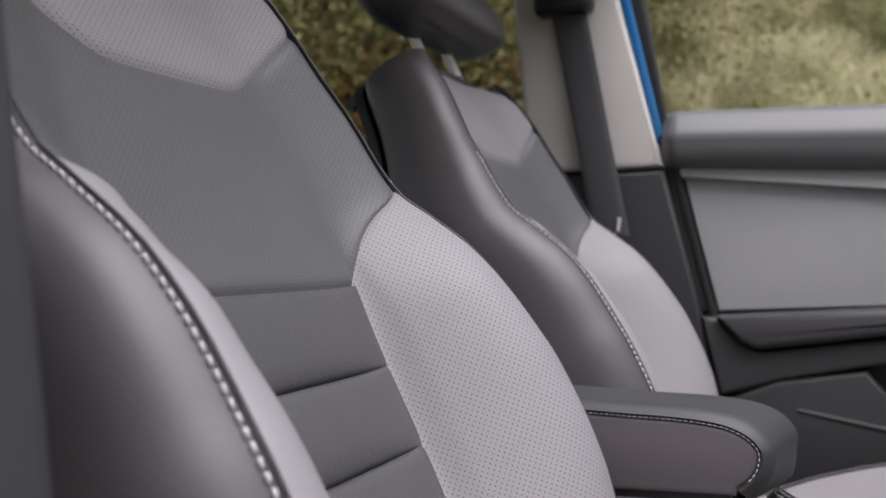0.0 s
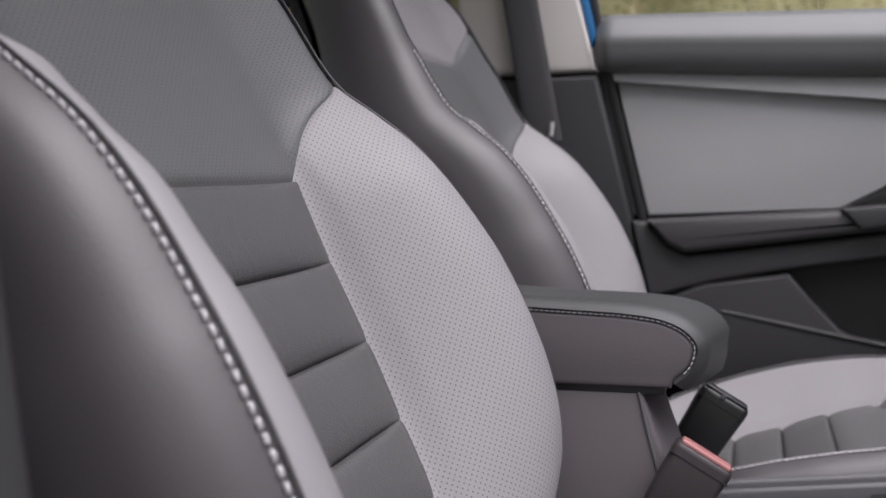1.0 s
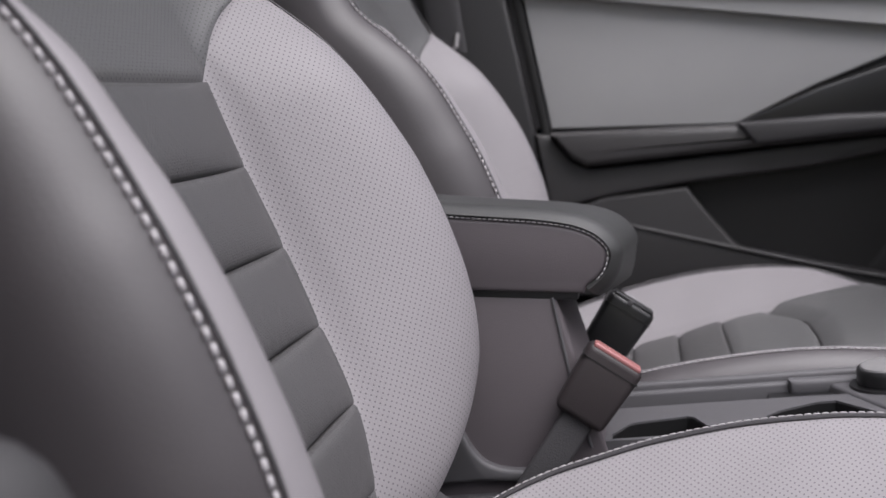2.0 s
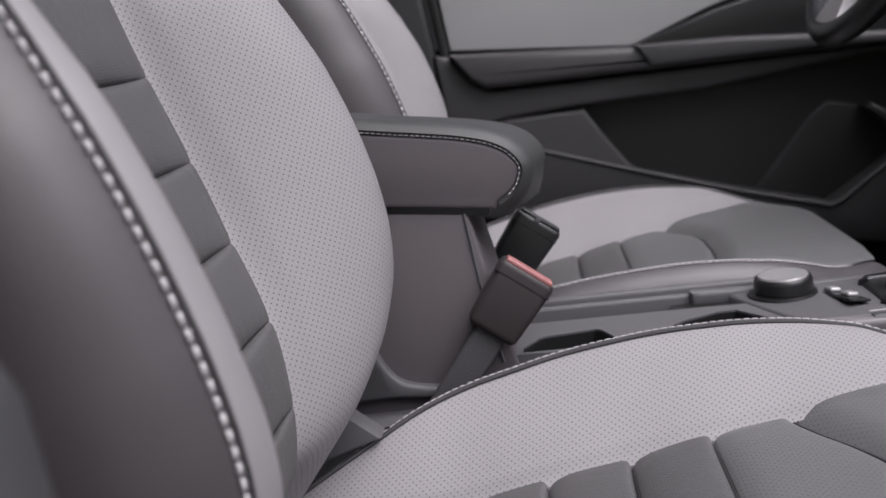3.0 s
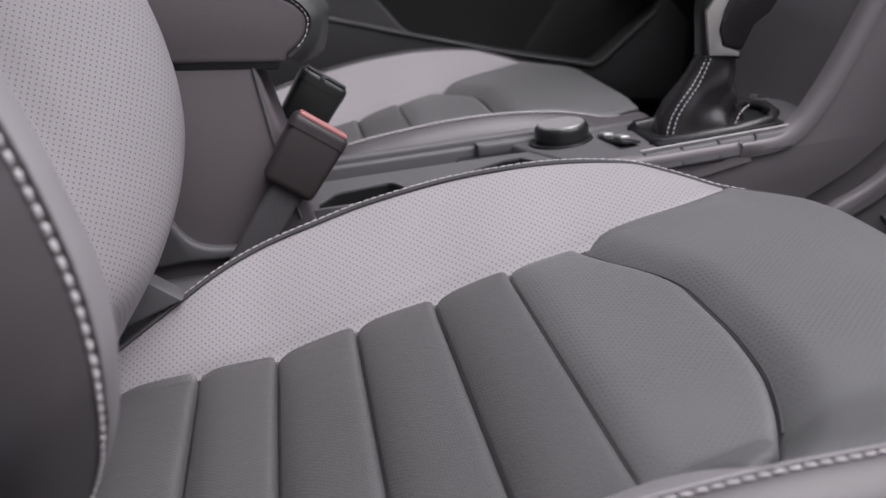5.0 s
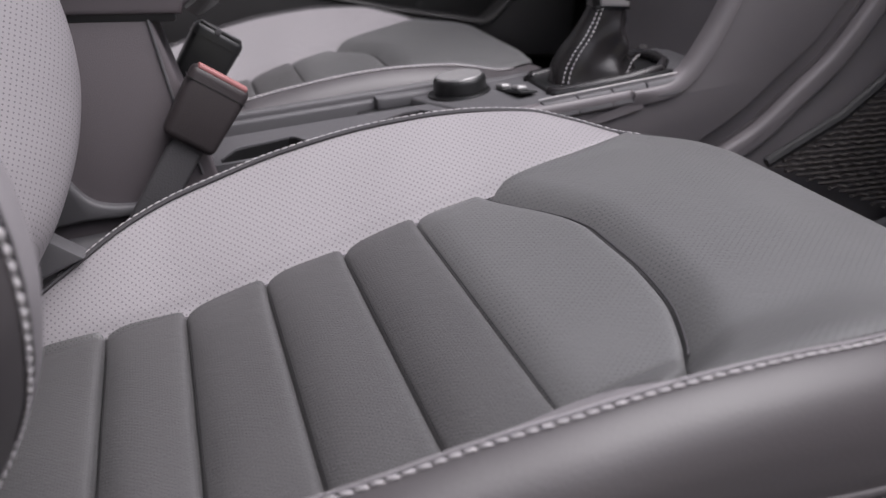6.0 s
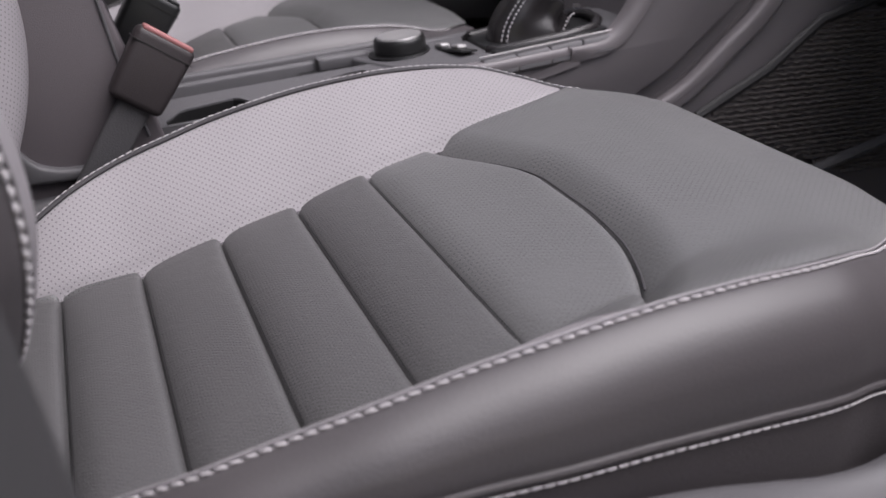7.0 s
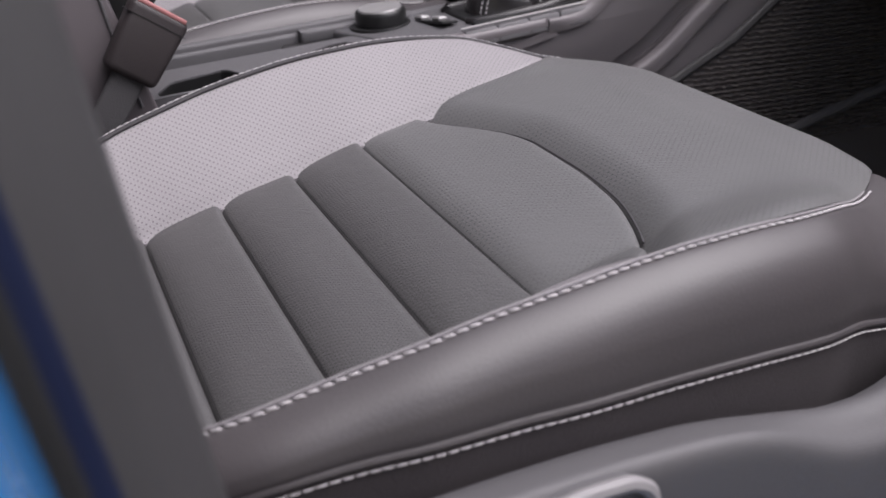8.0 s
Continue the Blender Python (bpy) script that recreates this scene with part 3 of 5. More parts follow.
        sheet("skirt", S, FABRIC, cush, "dark woven fabric skirt", None, flip=sg < 0, thick=0.006)
        st = hem.copy()
        st[:, 2] -= 0.0048
        st[:, 1] += sg * 0.001
        stitches("stitching", st[4:-2], cush, pitch=0.0064, length=0.0060, radius=0.0006, normal=(0, sg, 0.1), tilt=0.0)
    bm = bmesh.new()
    box(bm, (-0.05, -0.23, 0.52), (0.50, 0.23, 0.60), 0.02)
    part("seat_pan", bm, DARK_PLASTIC, cush)
    bm = bmesh.new()
    prism(bm, [(-0.017, 0.694), (0.009, 0.677), (-0.012, 0.667), (-0.038, 0.655), (-0.053, 0.626), (-0.12, 0.60), (-0.09, 0.68)], "y", 0.195, 0.222, 0.003)
    part("hinge_cover", bm, PLASTIC, cush, "grey plastic hinge cover")


def build_headrest(seat):
    h = part_empty("headrest", seat)
    c = BASE + UP * 0.864 + OUT * 0.038
    nu, nv = 36, 24
    P = np.empty((nv, nu + 1, 3))
    for i in range(nv):
        v = -math.pi / 2 + math.pi * i / (nv - 1)
        for j in range(nu + 1):
            u = 2 * math.pi * j / nu
            def pw(q, e):
                return math.copysign(abs(q) ** e, q)
            cy = pw(math.cos(v), 0.28) * pw(math.cos(u), 0.4)
            cd = pw(math.cos(v), 0.55) * pw(math.sin(u), 0.7)
            cs = pw(math.sin(v), 0.6)
            P[i, j] = c + np.array([0, cy * (0.173 - 0.012 * cs), 0]) + OUT * (cd * 0.058 - 0.02 * cs) + UP * (cs * 0.095 - cd * 0.008)
    sheet("headrest_pad", P, DARK, h, "smooth dark leather headrest pad", None, flip=True, thick=0.004)
    ring = [tuple(c + np.array([0, 0.1285 * math.cos(t) * (1 - 0.0), 0]) + OUT * (0.054 + 0.0 * math.sin(t)) * abs(math.sin(t)) ** 0.3 * 0.9 + UP * 0.075 * math.sin(t)) for t in np.linspace(math.pi, 2 * math.pi, 40)]
    stitches("stitching", ring, h, normal=tuple(OUT), radius=0.0006, lift=0.001)
    for y in (-0.062, 0.062):
        tube("headrest_post", [tuple(BASE + UP * s + OUT * 0.021 + np.array([0, y, 0])) for s in (0.68, 0.81)], 0.0078, POST, h, "steel headrest post painted with white sky shine", 12)
        bm = bmesh.new()
        add_tube(bm, [tuple(BASE + UP * s + OUT * 0.021 + np.array([0, y, 0])) for s in (0.722, 0.735)], 0.012, 12)
        part("post_sleeve", bm, SMOOTH_BLACK, h)


def build_valance(seat):
    prof = interp([(0, -0.012, -0.006), (0.06, -0.004, 0.0), (0.18, 0.008, 0.003), (0.30, 0.016, 0.004), (0.38, 0.0205, 0.000), (0.46, 0.022, -0.008), (0.65, 0.020, -0.06), (1.0, 0.010, -0.16)])
    rim = interp([(-0.12, 0.640), (0.05, 0.662), (0.146, 0.679), (0.20, 0.684), (0.245, 0.6865), (0.282, 0.6868), (0.31, 0.685), (0.348, 0.680), (0.392, 0.675), (0.412, 0.676), (0.424, 0.679), (0.45, 0.688), (0.50, 0.694), (0.56, 0.697)])
    for sg in (-1, 1):
        xs = np.linspace(-0.12, 0.56, 90)
        f = np.linspace(0, 1, 30)
        a, b = prof(f)
        outy = 0.299 - 0.035 * smooth01((xs - 0.43) / 0.13)
        P = np.empty((len(xs), len(f), 3))
        P[..., 0] = xs[:, None]
        P[..., 1] = sg * (outy[:, None] + a[None, :])
        P[..., 2] = rim(xs)[:, None] + b[None, :] - 0.016 * smooth01((xs - 0.31) / 0.10)[:, None] * smooth01((f - 0.06) / 0.3)[None, :]
        v = sheet("side_valance", P, PLASTIC, seat, "grey moulded plastic seat side cover", None, flip=sg < 0)
        if sg < 0:
            loop = [(0.10, 0.655), (0.19, 0.683), (0.225, 0.688), (0.240, 0.686), (0.249, 0.676), (0.250, 0.650), (0.235, 0.635), (0.12, 0.625), (0.10, 0.640), (0.10, 0.655)]
            loop = curve2(loop, 5)
            bm = bmesh.new()
            add_tube(bm, [(x, -0.328, z) for x, z in loop], 0.0042, 8)
            lv = part("adjuster_lever", bm, LEVER, v, "satin grey lever rim")
            bm = bmesh.new()
            prism(bm, [(x, z) for x, z in loop[:-1]], "y", -0.327, -0.312, 0.002)
            part("lever_plate", bm, PLASTIC, v)


seat = thing("car_seat", "dark and light grey leather car seat with white stitching", "seat", "front seats")
build_backrest(seat)
build_cushion(seat)
build_headrest(seat)
build_valance(seat)
far_seat = copy_thing(seat, pose(-0.0041, 0.74, -0.0041))
for ob in far_seat.children:
    if ob.name.startswith(("backrest", "headrest")):
        ob.matrix_basis = Matrix.Translation(BASE) @ Matrix.Rotation(radians(1.2), 4, "Y") @ Matrix.Translation(-BASE)


# ---------------------------------------------------------------- car shell
def structure(ob, label, category="car body"):
    return tagged(ob, label, category, kind="structure")


FAR = 1.13
# front end of the unseen roof, set back to let light onto the seats
ROOF_EDGE = -0.10
# far side wall below the window line, with the door lining in front of it
bm = bmesh.new()
prism(bm, [(-1.6, 0.25), (1.3, 0.25), (1.3, 1.26), (-0.1, 1.30), (-1.6, 1.32)], "y", FAR + 0.03, FAR + 0.13)
structure(part("wall_far", bm, BLUE, None), "blue painted far side of the car body")

# B-pillar of the far side
bp = thing("pillar_trim", "warm grey upper pillar cover over a dark lower cover", "pillar")
bp["kind"] = "structure"
bp.location = (0.005, 0, -0.008)
bm = bmesh.new()
prism(bm, [(-0.345, 1.62), (-0.175, 1.62), (-0.084, 1.222), (-0.315, 1.222)], "y", 1.092, 1.20, 0.012, 3)
part("upper_cover", bm, PILLAR_TRIM, bp, "warm grey textile upper cover")
bm = bmesh.new()
prism(bm, [(-0.318, 1.218), (-0.082, 1.218), (-0.028, 0.978), (-0.006, 0.83), (0.01, 0.4), (-0.30, 0.4)], "y", 1.096, 1.20, 0.010, 3)
part("lower_cover", bm, DARK_PLASTIC, bp, "dark plastic lower cover")
bm = bmesh.new()
prism(bm, [(-0.162, 1.62), (-0.128, 1.62), (-0.079, 1.31), (-0.055, 1.2), (-0.006, 0.978), (0.014, 0.83), (0.03, 0.4), (0.018, 0.4), (0.002, 0.83), (-0.020, 0.978), (-0.076, 1.218)], "y", 1.112, 1.135, 0.004)
part("door_seal", bm, RUBBER, bp, "black rubber door seal")
bm = bmesh.new()
prism(bm, [(-0.172, 1.62), (-0.156, 1.62), (-0.085, 1.285), (-0.093, 1.262)], "y", 1.100, 1.125, 0.002)
part("painted_flange", bm, BLUE, bp, "blue painted body flange")

# seat belt
belt = thing("seat_belt", "dark grey belt hanging down the pillar cover", "seat belt")
bm = bmesh.new()
P = []
for f in np.linspace(0, 1, 14):
    x, z, y = -0.247 + f * 0.086, 1.60 - f * 0.50, 1.062 + 0.006 * math.sin(f * 5)
    P.append([(x - 0.029, y + 0.002, z), (x - 0.020, y - 0.003, z), (x - 0.009, y - 0.001, z), (x + 0.002, y - 0.005, z), (x + 0.012, y - 0.002, z), (x + 0.022, y - 0.005, z), (x + 0.031, y, z)])
sheet("webbing", np.array(P), BELT, belt, "", None, thick=0.0025)
bm = bmesh.new()
box(bm, (-0.285, 1.040, 1.478), (-0.182, 1.090, 1.530), 0.014, 3)
part("belt_guide", bm, SMOOTH_BLACK, belt, "black plastic belt guide")
bm = bmesh.new()
add_tube(bm, [(-0.185, 1.05, 1.10), (-0.16, 1.046, 1.095), (-0.148, 1.048, 1.108), (-0.146, 1.052, 1.13)], 0.004)
part("belt_hook", bm, SATIN, belt, "small grey plastic hook")

# far door lining
door = thing("door_lining", "black and grey lining of the driver's door", "door")
door["kind"] = "structure"
door.location = (0.003, 0, -0.006)


def lining(name, outline, y0, material, label="", bevel=0.008, depth=None):
    bm = bmesh.new()
    prism(bm, outline, "y", y0, depth if depth else FAR + 0.03, bevel, 3)
    return part(name, bm, material, door, label)


lining("door_core", [(-0.06, 1.20), (1.0, 1.16), (1.0, 0.35), (0.02, 0.35), (0.0, 0.83), (-0.02, 0.978)], 1.138, DOOR_DEEP_SHADE, bevel=0.004)
form = interp([(0, 1.165, -0.002), (0.14, 1.130, 0.0), (0.28, 1.110, -0.005), (0.40, 1.098, -0.017), (0.50, 1.087, -0.032), (0.535, 1.0835, -0.038), (0.56, 1.0845, -0.042), (0.70, 1.087, -0.056), (0.84, 1.093, -0.068), (0.93, 1.108, -0.075), (1.0, 1.14, -0.078)])
f = np.linspace(0, 1, 40)
xs = np.concatenate([np.linspace(-0.078, -0.05, 10), np.linspace(-0.03, 1.0, 30)])
fy, fz = form(f)
tuck = 0.022 * (1 - smooth01((xs + 0.078) / 0.022))
P = np.empty((len(xs), len(f), 3))
P[..., 0] = xs[:, None]
P[..., 1] = fy[None, :] + tuck[:, None] * (fy[None, :] < 1.12)
P[..., 2] = (1.304 - 0.0435 * (xs + 0.072))[:, None] + fz[None, :] * (1 + 0.10 * smooth01((xs + 0.05) / 0.4))[:, None]
sheet("window_ledge", P, LEDGE, door, "soft grey plastic window ledge", None)
xs = np.linspace(-0.064, 0.9, 40)[:, None]
f = np.linspace(0, 1, 12)[None, :]
P = np.stack([xs + 0.010 * f, 1.139 - 0.022 * f ** 0.8 - 0.003 * np.sin(math.pi * f) + 0 * xs, 1.236 - 0.060 * (xs + 0.066) - (0.035 + 0.053 * (xs + 0.064)) * f], -1)
sheet("upper_strip", P, DOOR_LIGHT, door, "smooth light grey strip", None)
lining("fabric_field", [(-0.053, 1.207), (0.27, 1.171), (0.62, 1.130), (0.42, 1.045), (0.30, 0.984), (-0.002, 0.977)], 1.1245, DOOR_LIGHT, "light grey fabric field", 0.004)
lining("trim_edge", [(-0.084, 1.236), (-0.067, 1.236), (-0.056, 1.201), (-0.004, 0.977), (-0.028, 0.977)], 1.117, PILLAR_DARK, bevel=0.004)
lining("door_armrest", [(0.0, 0.972), (0.29, 0.984), (0.66, 1.0), (0.66, 0.985), (0.30, 0.946), (0.062, 0.918), (0.035, 0.930)], 1.062, DOOR_LIT, "black padded armrest", 0.012)
lining("grip_wedge", [(0.300, 0.986), (0.43, 1.045), (0.66, 1.125), (0.9, 1.14), (0.9, 0.99), (0.5, 0.99)], 1.112, SMOOTH_BLACK, "black grip recess")
tube("door_opener", [(0.405, 1.085, 1.204), (0.425, 1.080, 1.222), (0.47, 1.080, 1.246), (0.53, 1.085, 1.262)], 0.007, CHROME, door, "satin chrome door opener")
lining("grip_bar", [(0.298, 0.987), (0.45, 1.000), (0.62, 1.006), (0.9, 1.016), (0.9, 1.004), (0.6, 0.984), (0.325, 0.953)], 1.052, PILLAR_DARK, "dark grey grip bar", 0.008)
lining("lower_band", [(-0.026, 0.970), (0.0, 0.968), (0.035, 0.926), (0.065, 0.913), (0.143, 0.922), (0.315, 0.942), (0.60, 0.977), (0.9, 1.010), (0.9, 1.010), (0.9, 1.0), (0.666, 0.970), (0.411, 0.916), (0.223, 0.890), (0.144, 0.876), (0.10, 0.868), (0.0, 0.84)], 1.090, DOOR_LIT, "dark grey lower band", 0.008)
lining("map_pocket", [(0.09, 0.866), (0.2225, 0.884), (0.256, 0.842), (0.302, 0.791), (0.318, 0.781), (0.4774, 0.7526), (0.632, 0.7300), (0.648, 0.7420), (0.7330, 0.8180), (0.7400, 0.8340), (0.7320, 0.8450), (0.6740, 0.8860), (0.6800, 0.8960), (0.7044, 0.8852), (0.7615, 0.8411), (0.80, 0.80), (0.80, 0.66), (0.0, 0.70), (0.0, 0.83)], 1.085, DOOR_SHADED, "dark grey moulded door pocket", 0.007)
lining("pocket_bulge", [(0.480, 0.700), (0.530, 0.775), (0.590, 0.868), (0.622, 0.900), (0.690, 0.890), (0.745, 0.826), (0.655, 0.720)], 1.134, DOOR_DEEP_SHADE, "rounded bottle holder wall", 0.012)
# lighter tone of the rim stands for light caught on its edge
tube("pocket_rim", [(0.12, 1.086, 0.822), (0.166, 1.085, 0.813), (0.302, 1.084, 0.785), (0.4774, 1.084, 0.751), (0.628, 1.084, 0.7275), (0.646, 1.084, 0.736), (0.690, 1.084, 0.778), (0.7345, 1.084, 0.818)], 0.0035, DOOR_LIT, door, "pocket rim in the lit door tone")

# roof, floor, near side
bm = bmesh.new()
box(bm, (-1.7, -0.36, 1.62), (ROOF_EDGE, 1.2, 1.68), 0.02)
structure(part("ceiling", bm, HEADLINER, None), "plain light grey headliner, unseen and cut short for light")
bm = bmesh.new()
box(bm, (-1.7, -0.47, 0.24), (1.5, 1.2, 0.30), 0.0)
structure(part("floor", bm, CARPET, None), "dark carpeted car floor")
bm = bmesh.new()
box(bm, (-0.4, -0.50, 0.25), (1.2, -0.40, 0.42), 0.02, 3)
structure(part("door_sill", bm, BLUE, None), "blue painted door sill")
bm = bmesh.new()
prism(bm, [(1.2, 0.25), (1.3, 0.25), (1.3, 1.1), (1.2, 1.1)], "y", -0.42, 1.2)
structure(part("wall_front", bm, CARPET, None), "dark carpeted firewall")
# door stands out of view, placed to block low light from the front
open_door = thing("door_near", "unseen wide open front door, black lining and blue skin, blocking low light", "door", at=(1.12, -0.44, 0))
open_door["kind"] = "structure"
open_door.rotation_euler = (0, 0, radians(68))
bm = bmesh.new()
prism(bm, [(-1.10, 0.34), (-0.02, 0.34), (0.0, 0.60), (-0.02, 1.14), (-1.12, 1.20), (-1.16, 0.85)], "y", 0.0, 0.07, 0.012, 3)
part("lining", bm, DARK_PLASTIC, open_door, "black moulded lining")
bm = bmesh.new()
prism(bm, [(-1.12, 0.32), (-0.01, 0.32), (0.01, 0.60), (-0.01, 1.15), (-1.14, 1.21), (-1.18, 0.85)], "y", -0.07, -0.002, 0.02, 3)
part("door_skin", bm, BLUE, open_door, "blue painted door skin")
# out of view: added to keep light from behind off the seats
bm = bmesh.new()
prism(bm, [(-1.70, 0.26), (-0.262, 0.26), (-0.262, 1.10), (-1.70, 1.16)], "y", -0.49, -0.37, 0.01)
structure(part("wall_near", bm, BLUE, None), "unseen blue rear door below the window line, shading the rear")
# also unseen; the top is low so that some rear light enters
bm = bmesh.new()
box(bm, (-1.76, -0.49, 0.26), (-1.70, 1.26, 1.12), 0.01)
structure(part("wall_rear", bm, CARPET, None), "unseen dark lined rear end, kept low to let light in")
near_pillar = thing("pillar_near", "dark grey pillar cover with seal beside blue painted body", "pillar")
near_pillar["kind"] = "structure"


def post(name, material, rows, label="", bevel=0.008):
    """A pillar part lofted through heights: rows of z, x back, x at the inner edge, x at the outer edge, y inner, y outer."""
    bm = bmesh.new()
    rings = []
    for z, xb, xi, xo, yi, yo in rows:
        rings.append([bm.verts.new(v) for v in ((xb, yi, z), (xi, yi, z), (xo, yo, z), (xb, yo, z))])
    for a, b in zip(rings[:-1], rings[1:]):
        for k in range(4):
            bm.faces.new((a[k], a[(k + 1) % 4], b[(k + 1) % 4], b[k]))
    bm.faces.new(rings[0])
    bm.faces.new(rings[-1][::-1])
    bmesh.ops.recalc_face_normals(bm, faces=bm.faces)
    es = [e for e in bm.edges if len({round(v.co.z, 4) for v in e.verts}) > 1 or e.verts[0].co.z > rows[-1][0] - 1e-4 and e.verts[1].co.z > rows[-1][0] - 1e-4]
    bmesh.ops.bevel(bm, geom=es, offset=bevel, segments=4, profile=0.5, affect="EDGES")
    return part(name, bm, material, near_pillar, label)


def edge_low(z):
    return 0.010 + 0.210 * (0.932 - z)


def edge_up(z):
    return -0.038 - 0.105 * (z - 0.995)


post("upper_cover", PILLAR_DARK, [(z, -0.22, edge_up(z), edge_up(z) - 0.006, -0.345, -0.420) for z in (0.90, 1.0, 1.2, 1.4, 1.62)], "dark grey upper pillar cover", 0.010)
HEIGHTS = (0.42, 0.6, 0.75, 0.85, 0.955)
post("lower_cover", PILLAR_DARK, [(z, -0.24, edge_low(z) + 0.005, edge_low(z) - 0.026, -0.36, -0.428) for z in HEIGHTS], "dark grey lower pillar cover", 0.024)
post("inner_flange", SHADED_BLUE, [(z, -0.24, edge_low(z) - 0.026, edge_low(z) - 0.032, -0.427, -0.435) for z in HEIGHTS], "blue inner flange painted as in shade", 0.003)
post("door_seal", RUBBER, [(z, -0.24, edge_low(z) - 0.032, edge_low(z) - 0.036, -0.435, -0.445) for z in HEIGHTS], "black rubber door seal", 0.004)
post("painted_pillar", BLUE, [(z, -0.26, edge_low(z) - 0.037, edge_low(z) - 0.041, -0.445, -0.49) for z in HEIGHTS + (1.62,)], "blue painted pillar", 0.008)

# ---------------------------------------------------------------- centre console
console = thing("centre_console", "black and grey console between the seats", "console")


def deck(x):
    return 0.758 + 0.148 * (x - 0.44)


def tray(x):
    return 0.716 + 0.12 * (x - 0.13)


def ribbon(bm, pts, width, y0, y1):
    """A bent bar with a flat section along points in the x-z plane."""
    top, low = [], []
    for i, (x, z) in enumerate(pts):
        a, b = pts[max(i - 1, 0)], pts[min(i + 1, len(pts) - 1)]
        d = Vector((b[0] - a[0], b[1] - a[1])).normalized()
        n = Vector((-d.y, d.x))
        top.append((x, z))
        low.append((x - n.x * width, z - n.y * width))
    prism(bm, top + low[::-1], "y", y0, y1, 0.005, 3)


NEAR_Y, FAR_Y = 0.300, 0.446
# body below everything
bm = bmesh.new()
prism(bm, [(-0.25, 0.32), (1.10, 0.32), (1.10, 0.62), (0.66, 0.66), (0.60, 0.69), (0.36, tray(0.36) - 0.07), (0.10, 0.620), (-0.25, 0.60)], "y", NEAR_Y + 0.01, FAR_Y - 0.01, 0.004)
part("console_core", bm, DARK_PLASTIC, console)
for side, (ya, yb) in enumerate(((NEAR_Y, NEAR_Y + 0.014), (FAR_Y - 0.014, FAR_Y))):
    # side wall, rising to the dashboard
    low = curve2([(0.56, 0.672), (0.614, 0.712), (0.66, 0.742), (0.70, 0.778), (0.746, 0.822), (0.80, 0.90)])
    top = curve2([(0.12, tray(0.12) - 0.012), (0.30, tray(0.30) - 0.014), (0.42, 0.742), (0.52, 0.757), (0.575, 0.766), (0.600, 0.784), (0.622, 0.820), (0.650, 0.876), (0.695, 0.965)])
    if side:
        top = [q for q in top if q[0] < 0.60] + [(0.66, 0.775)]
        low = low[:-9]
    bm = bmesh.new()
    prism(bm, top + ([(0.80, 0.97)] if side == 0 else []) + low[::-1] + [(0.10, 0.60)], "y", ya, yb, 0.002)
    part("console_side", bm, SIDE_PLASTIC, console, "dark grey console side wall")
    # light edge band on top of it
    bm = bmesh.new()
    inner = -0.004 if side == 0 else 0.0
    wing = [(0.536, 0.7725)] if side == 0 else [(0.575, 0.778), (0.632, 0.786)]
    ribbon(bm, curve2([(0.30, tray(0.30) + 0.008), (0.42, 0.757), (0.52, 0.770)] + wing), 0.017, ya + inner, yb + inner + 0.006 if side == 0 else yb + 0.002)
    part("edge_band", bm, CONSOLE_GREY if side == 0 else PLASTIC, console, "satin grey edge band")
# broad band that sweeps up to the dashboard
crest = np.array(curve2([(0.535, 0.771), (0.566, 0.776), (0.590, 0.790), (0.608, 0.815), (0.632, 0.862), (0.676, 0.965)]))
foot = np.array(curve2([(0.535, 0.7555), (0.562, 0.7590), (0.5880, 0.7675), (0.6090, 0.788), (0.6360, 0.836), (0.690, 0.965)]))
f = np.linspace(0, 1, 14)[None, :]
turn = smooth01((crest[:, :1] - 0.54) / 0.06)
P = np.empty((len(crest), 14, 3))
P[..., 0] = crest[:, :1] + (foot[:, :1] - crest[:, :1]) * f - 0.004 * np.sin(math.pi * f) * turn
P[..., 2] = crest[:, 1:] + (foot[:, 1:] - crest[:, 1:]) * f + 0.004 * np.sin(math.pi * f)
P[..., 1] = NEAR_Y - 0.004 + 0.020 * turn * (1 - f) ** 1.5 - 0.003 * np.sin(math.pi * f)
sheet("wing_band", P, CONSOLE_GREY, console, "satin grey band sweeping up to the dashboard", None, thick=0.008, flip=True)
# lower front side panel and its lip
bm = bmesh.new()
lip = curve2([(0.600, 0.676), (0.640, 0.702), (0.680, 0.726), (0.720, 0.763), (0.766, 0.808), (0.818, 0.883)])
prism(bm, lip + [(1.10, 0.90), (1.10, 0.50), (0.60, 0.55)], "y", NEAR_Y + 0.004, NEAR_Y + 0.02, 0.003)
part("front_side_panel", bm, SIDE_PLASTIC, console, "dark grey footwell side panel")
bm = bmesh.new()
ribbon(bm, lip, 0.022, NEAR_Y - 0.006, NEAR_Y + 0.016)
part("panel_lip", bm, CONSOLE_GREY, console, "satin grey rounded lip")
# storage box with a ledge below it
bm = bmesh.new()
box(bm, (-0.20, NEAR_Y + 0.004, 0.640), (0.082, FAR_Y - 0.004, 0.852), 0.004, 3)
for v in bm.verts:
    if v.co.x > 0.04:
        v.co.x += (0.856 - v.co.z) * 0.34 - 0.008
bx = part("storage_box", bm, PADDING, console, "dark grained storage box below the armrest")
tube("box_seam", [(0.073, NEAR_Y + 0.0035, 0.850), (0.083, NEAR_Y + 0.0035, 0.806), (0.094, NEAR_Y + 0.0035, 0.76), (0.11, NEAR_Y + 0.0035, 0.71)], 0.0016, PLASTIC, bx)
bm = bmesh.new()
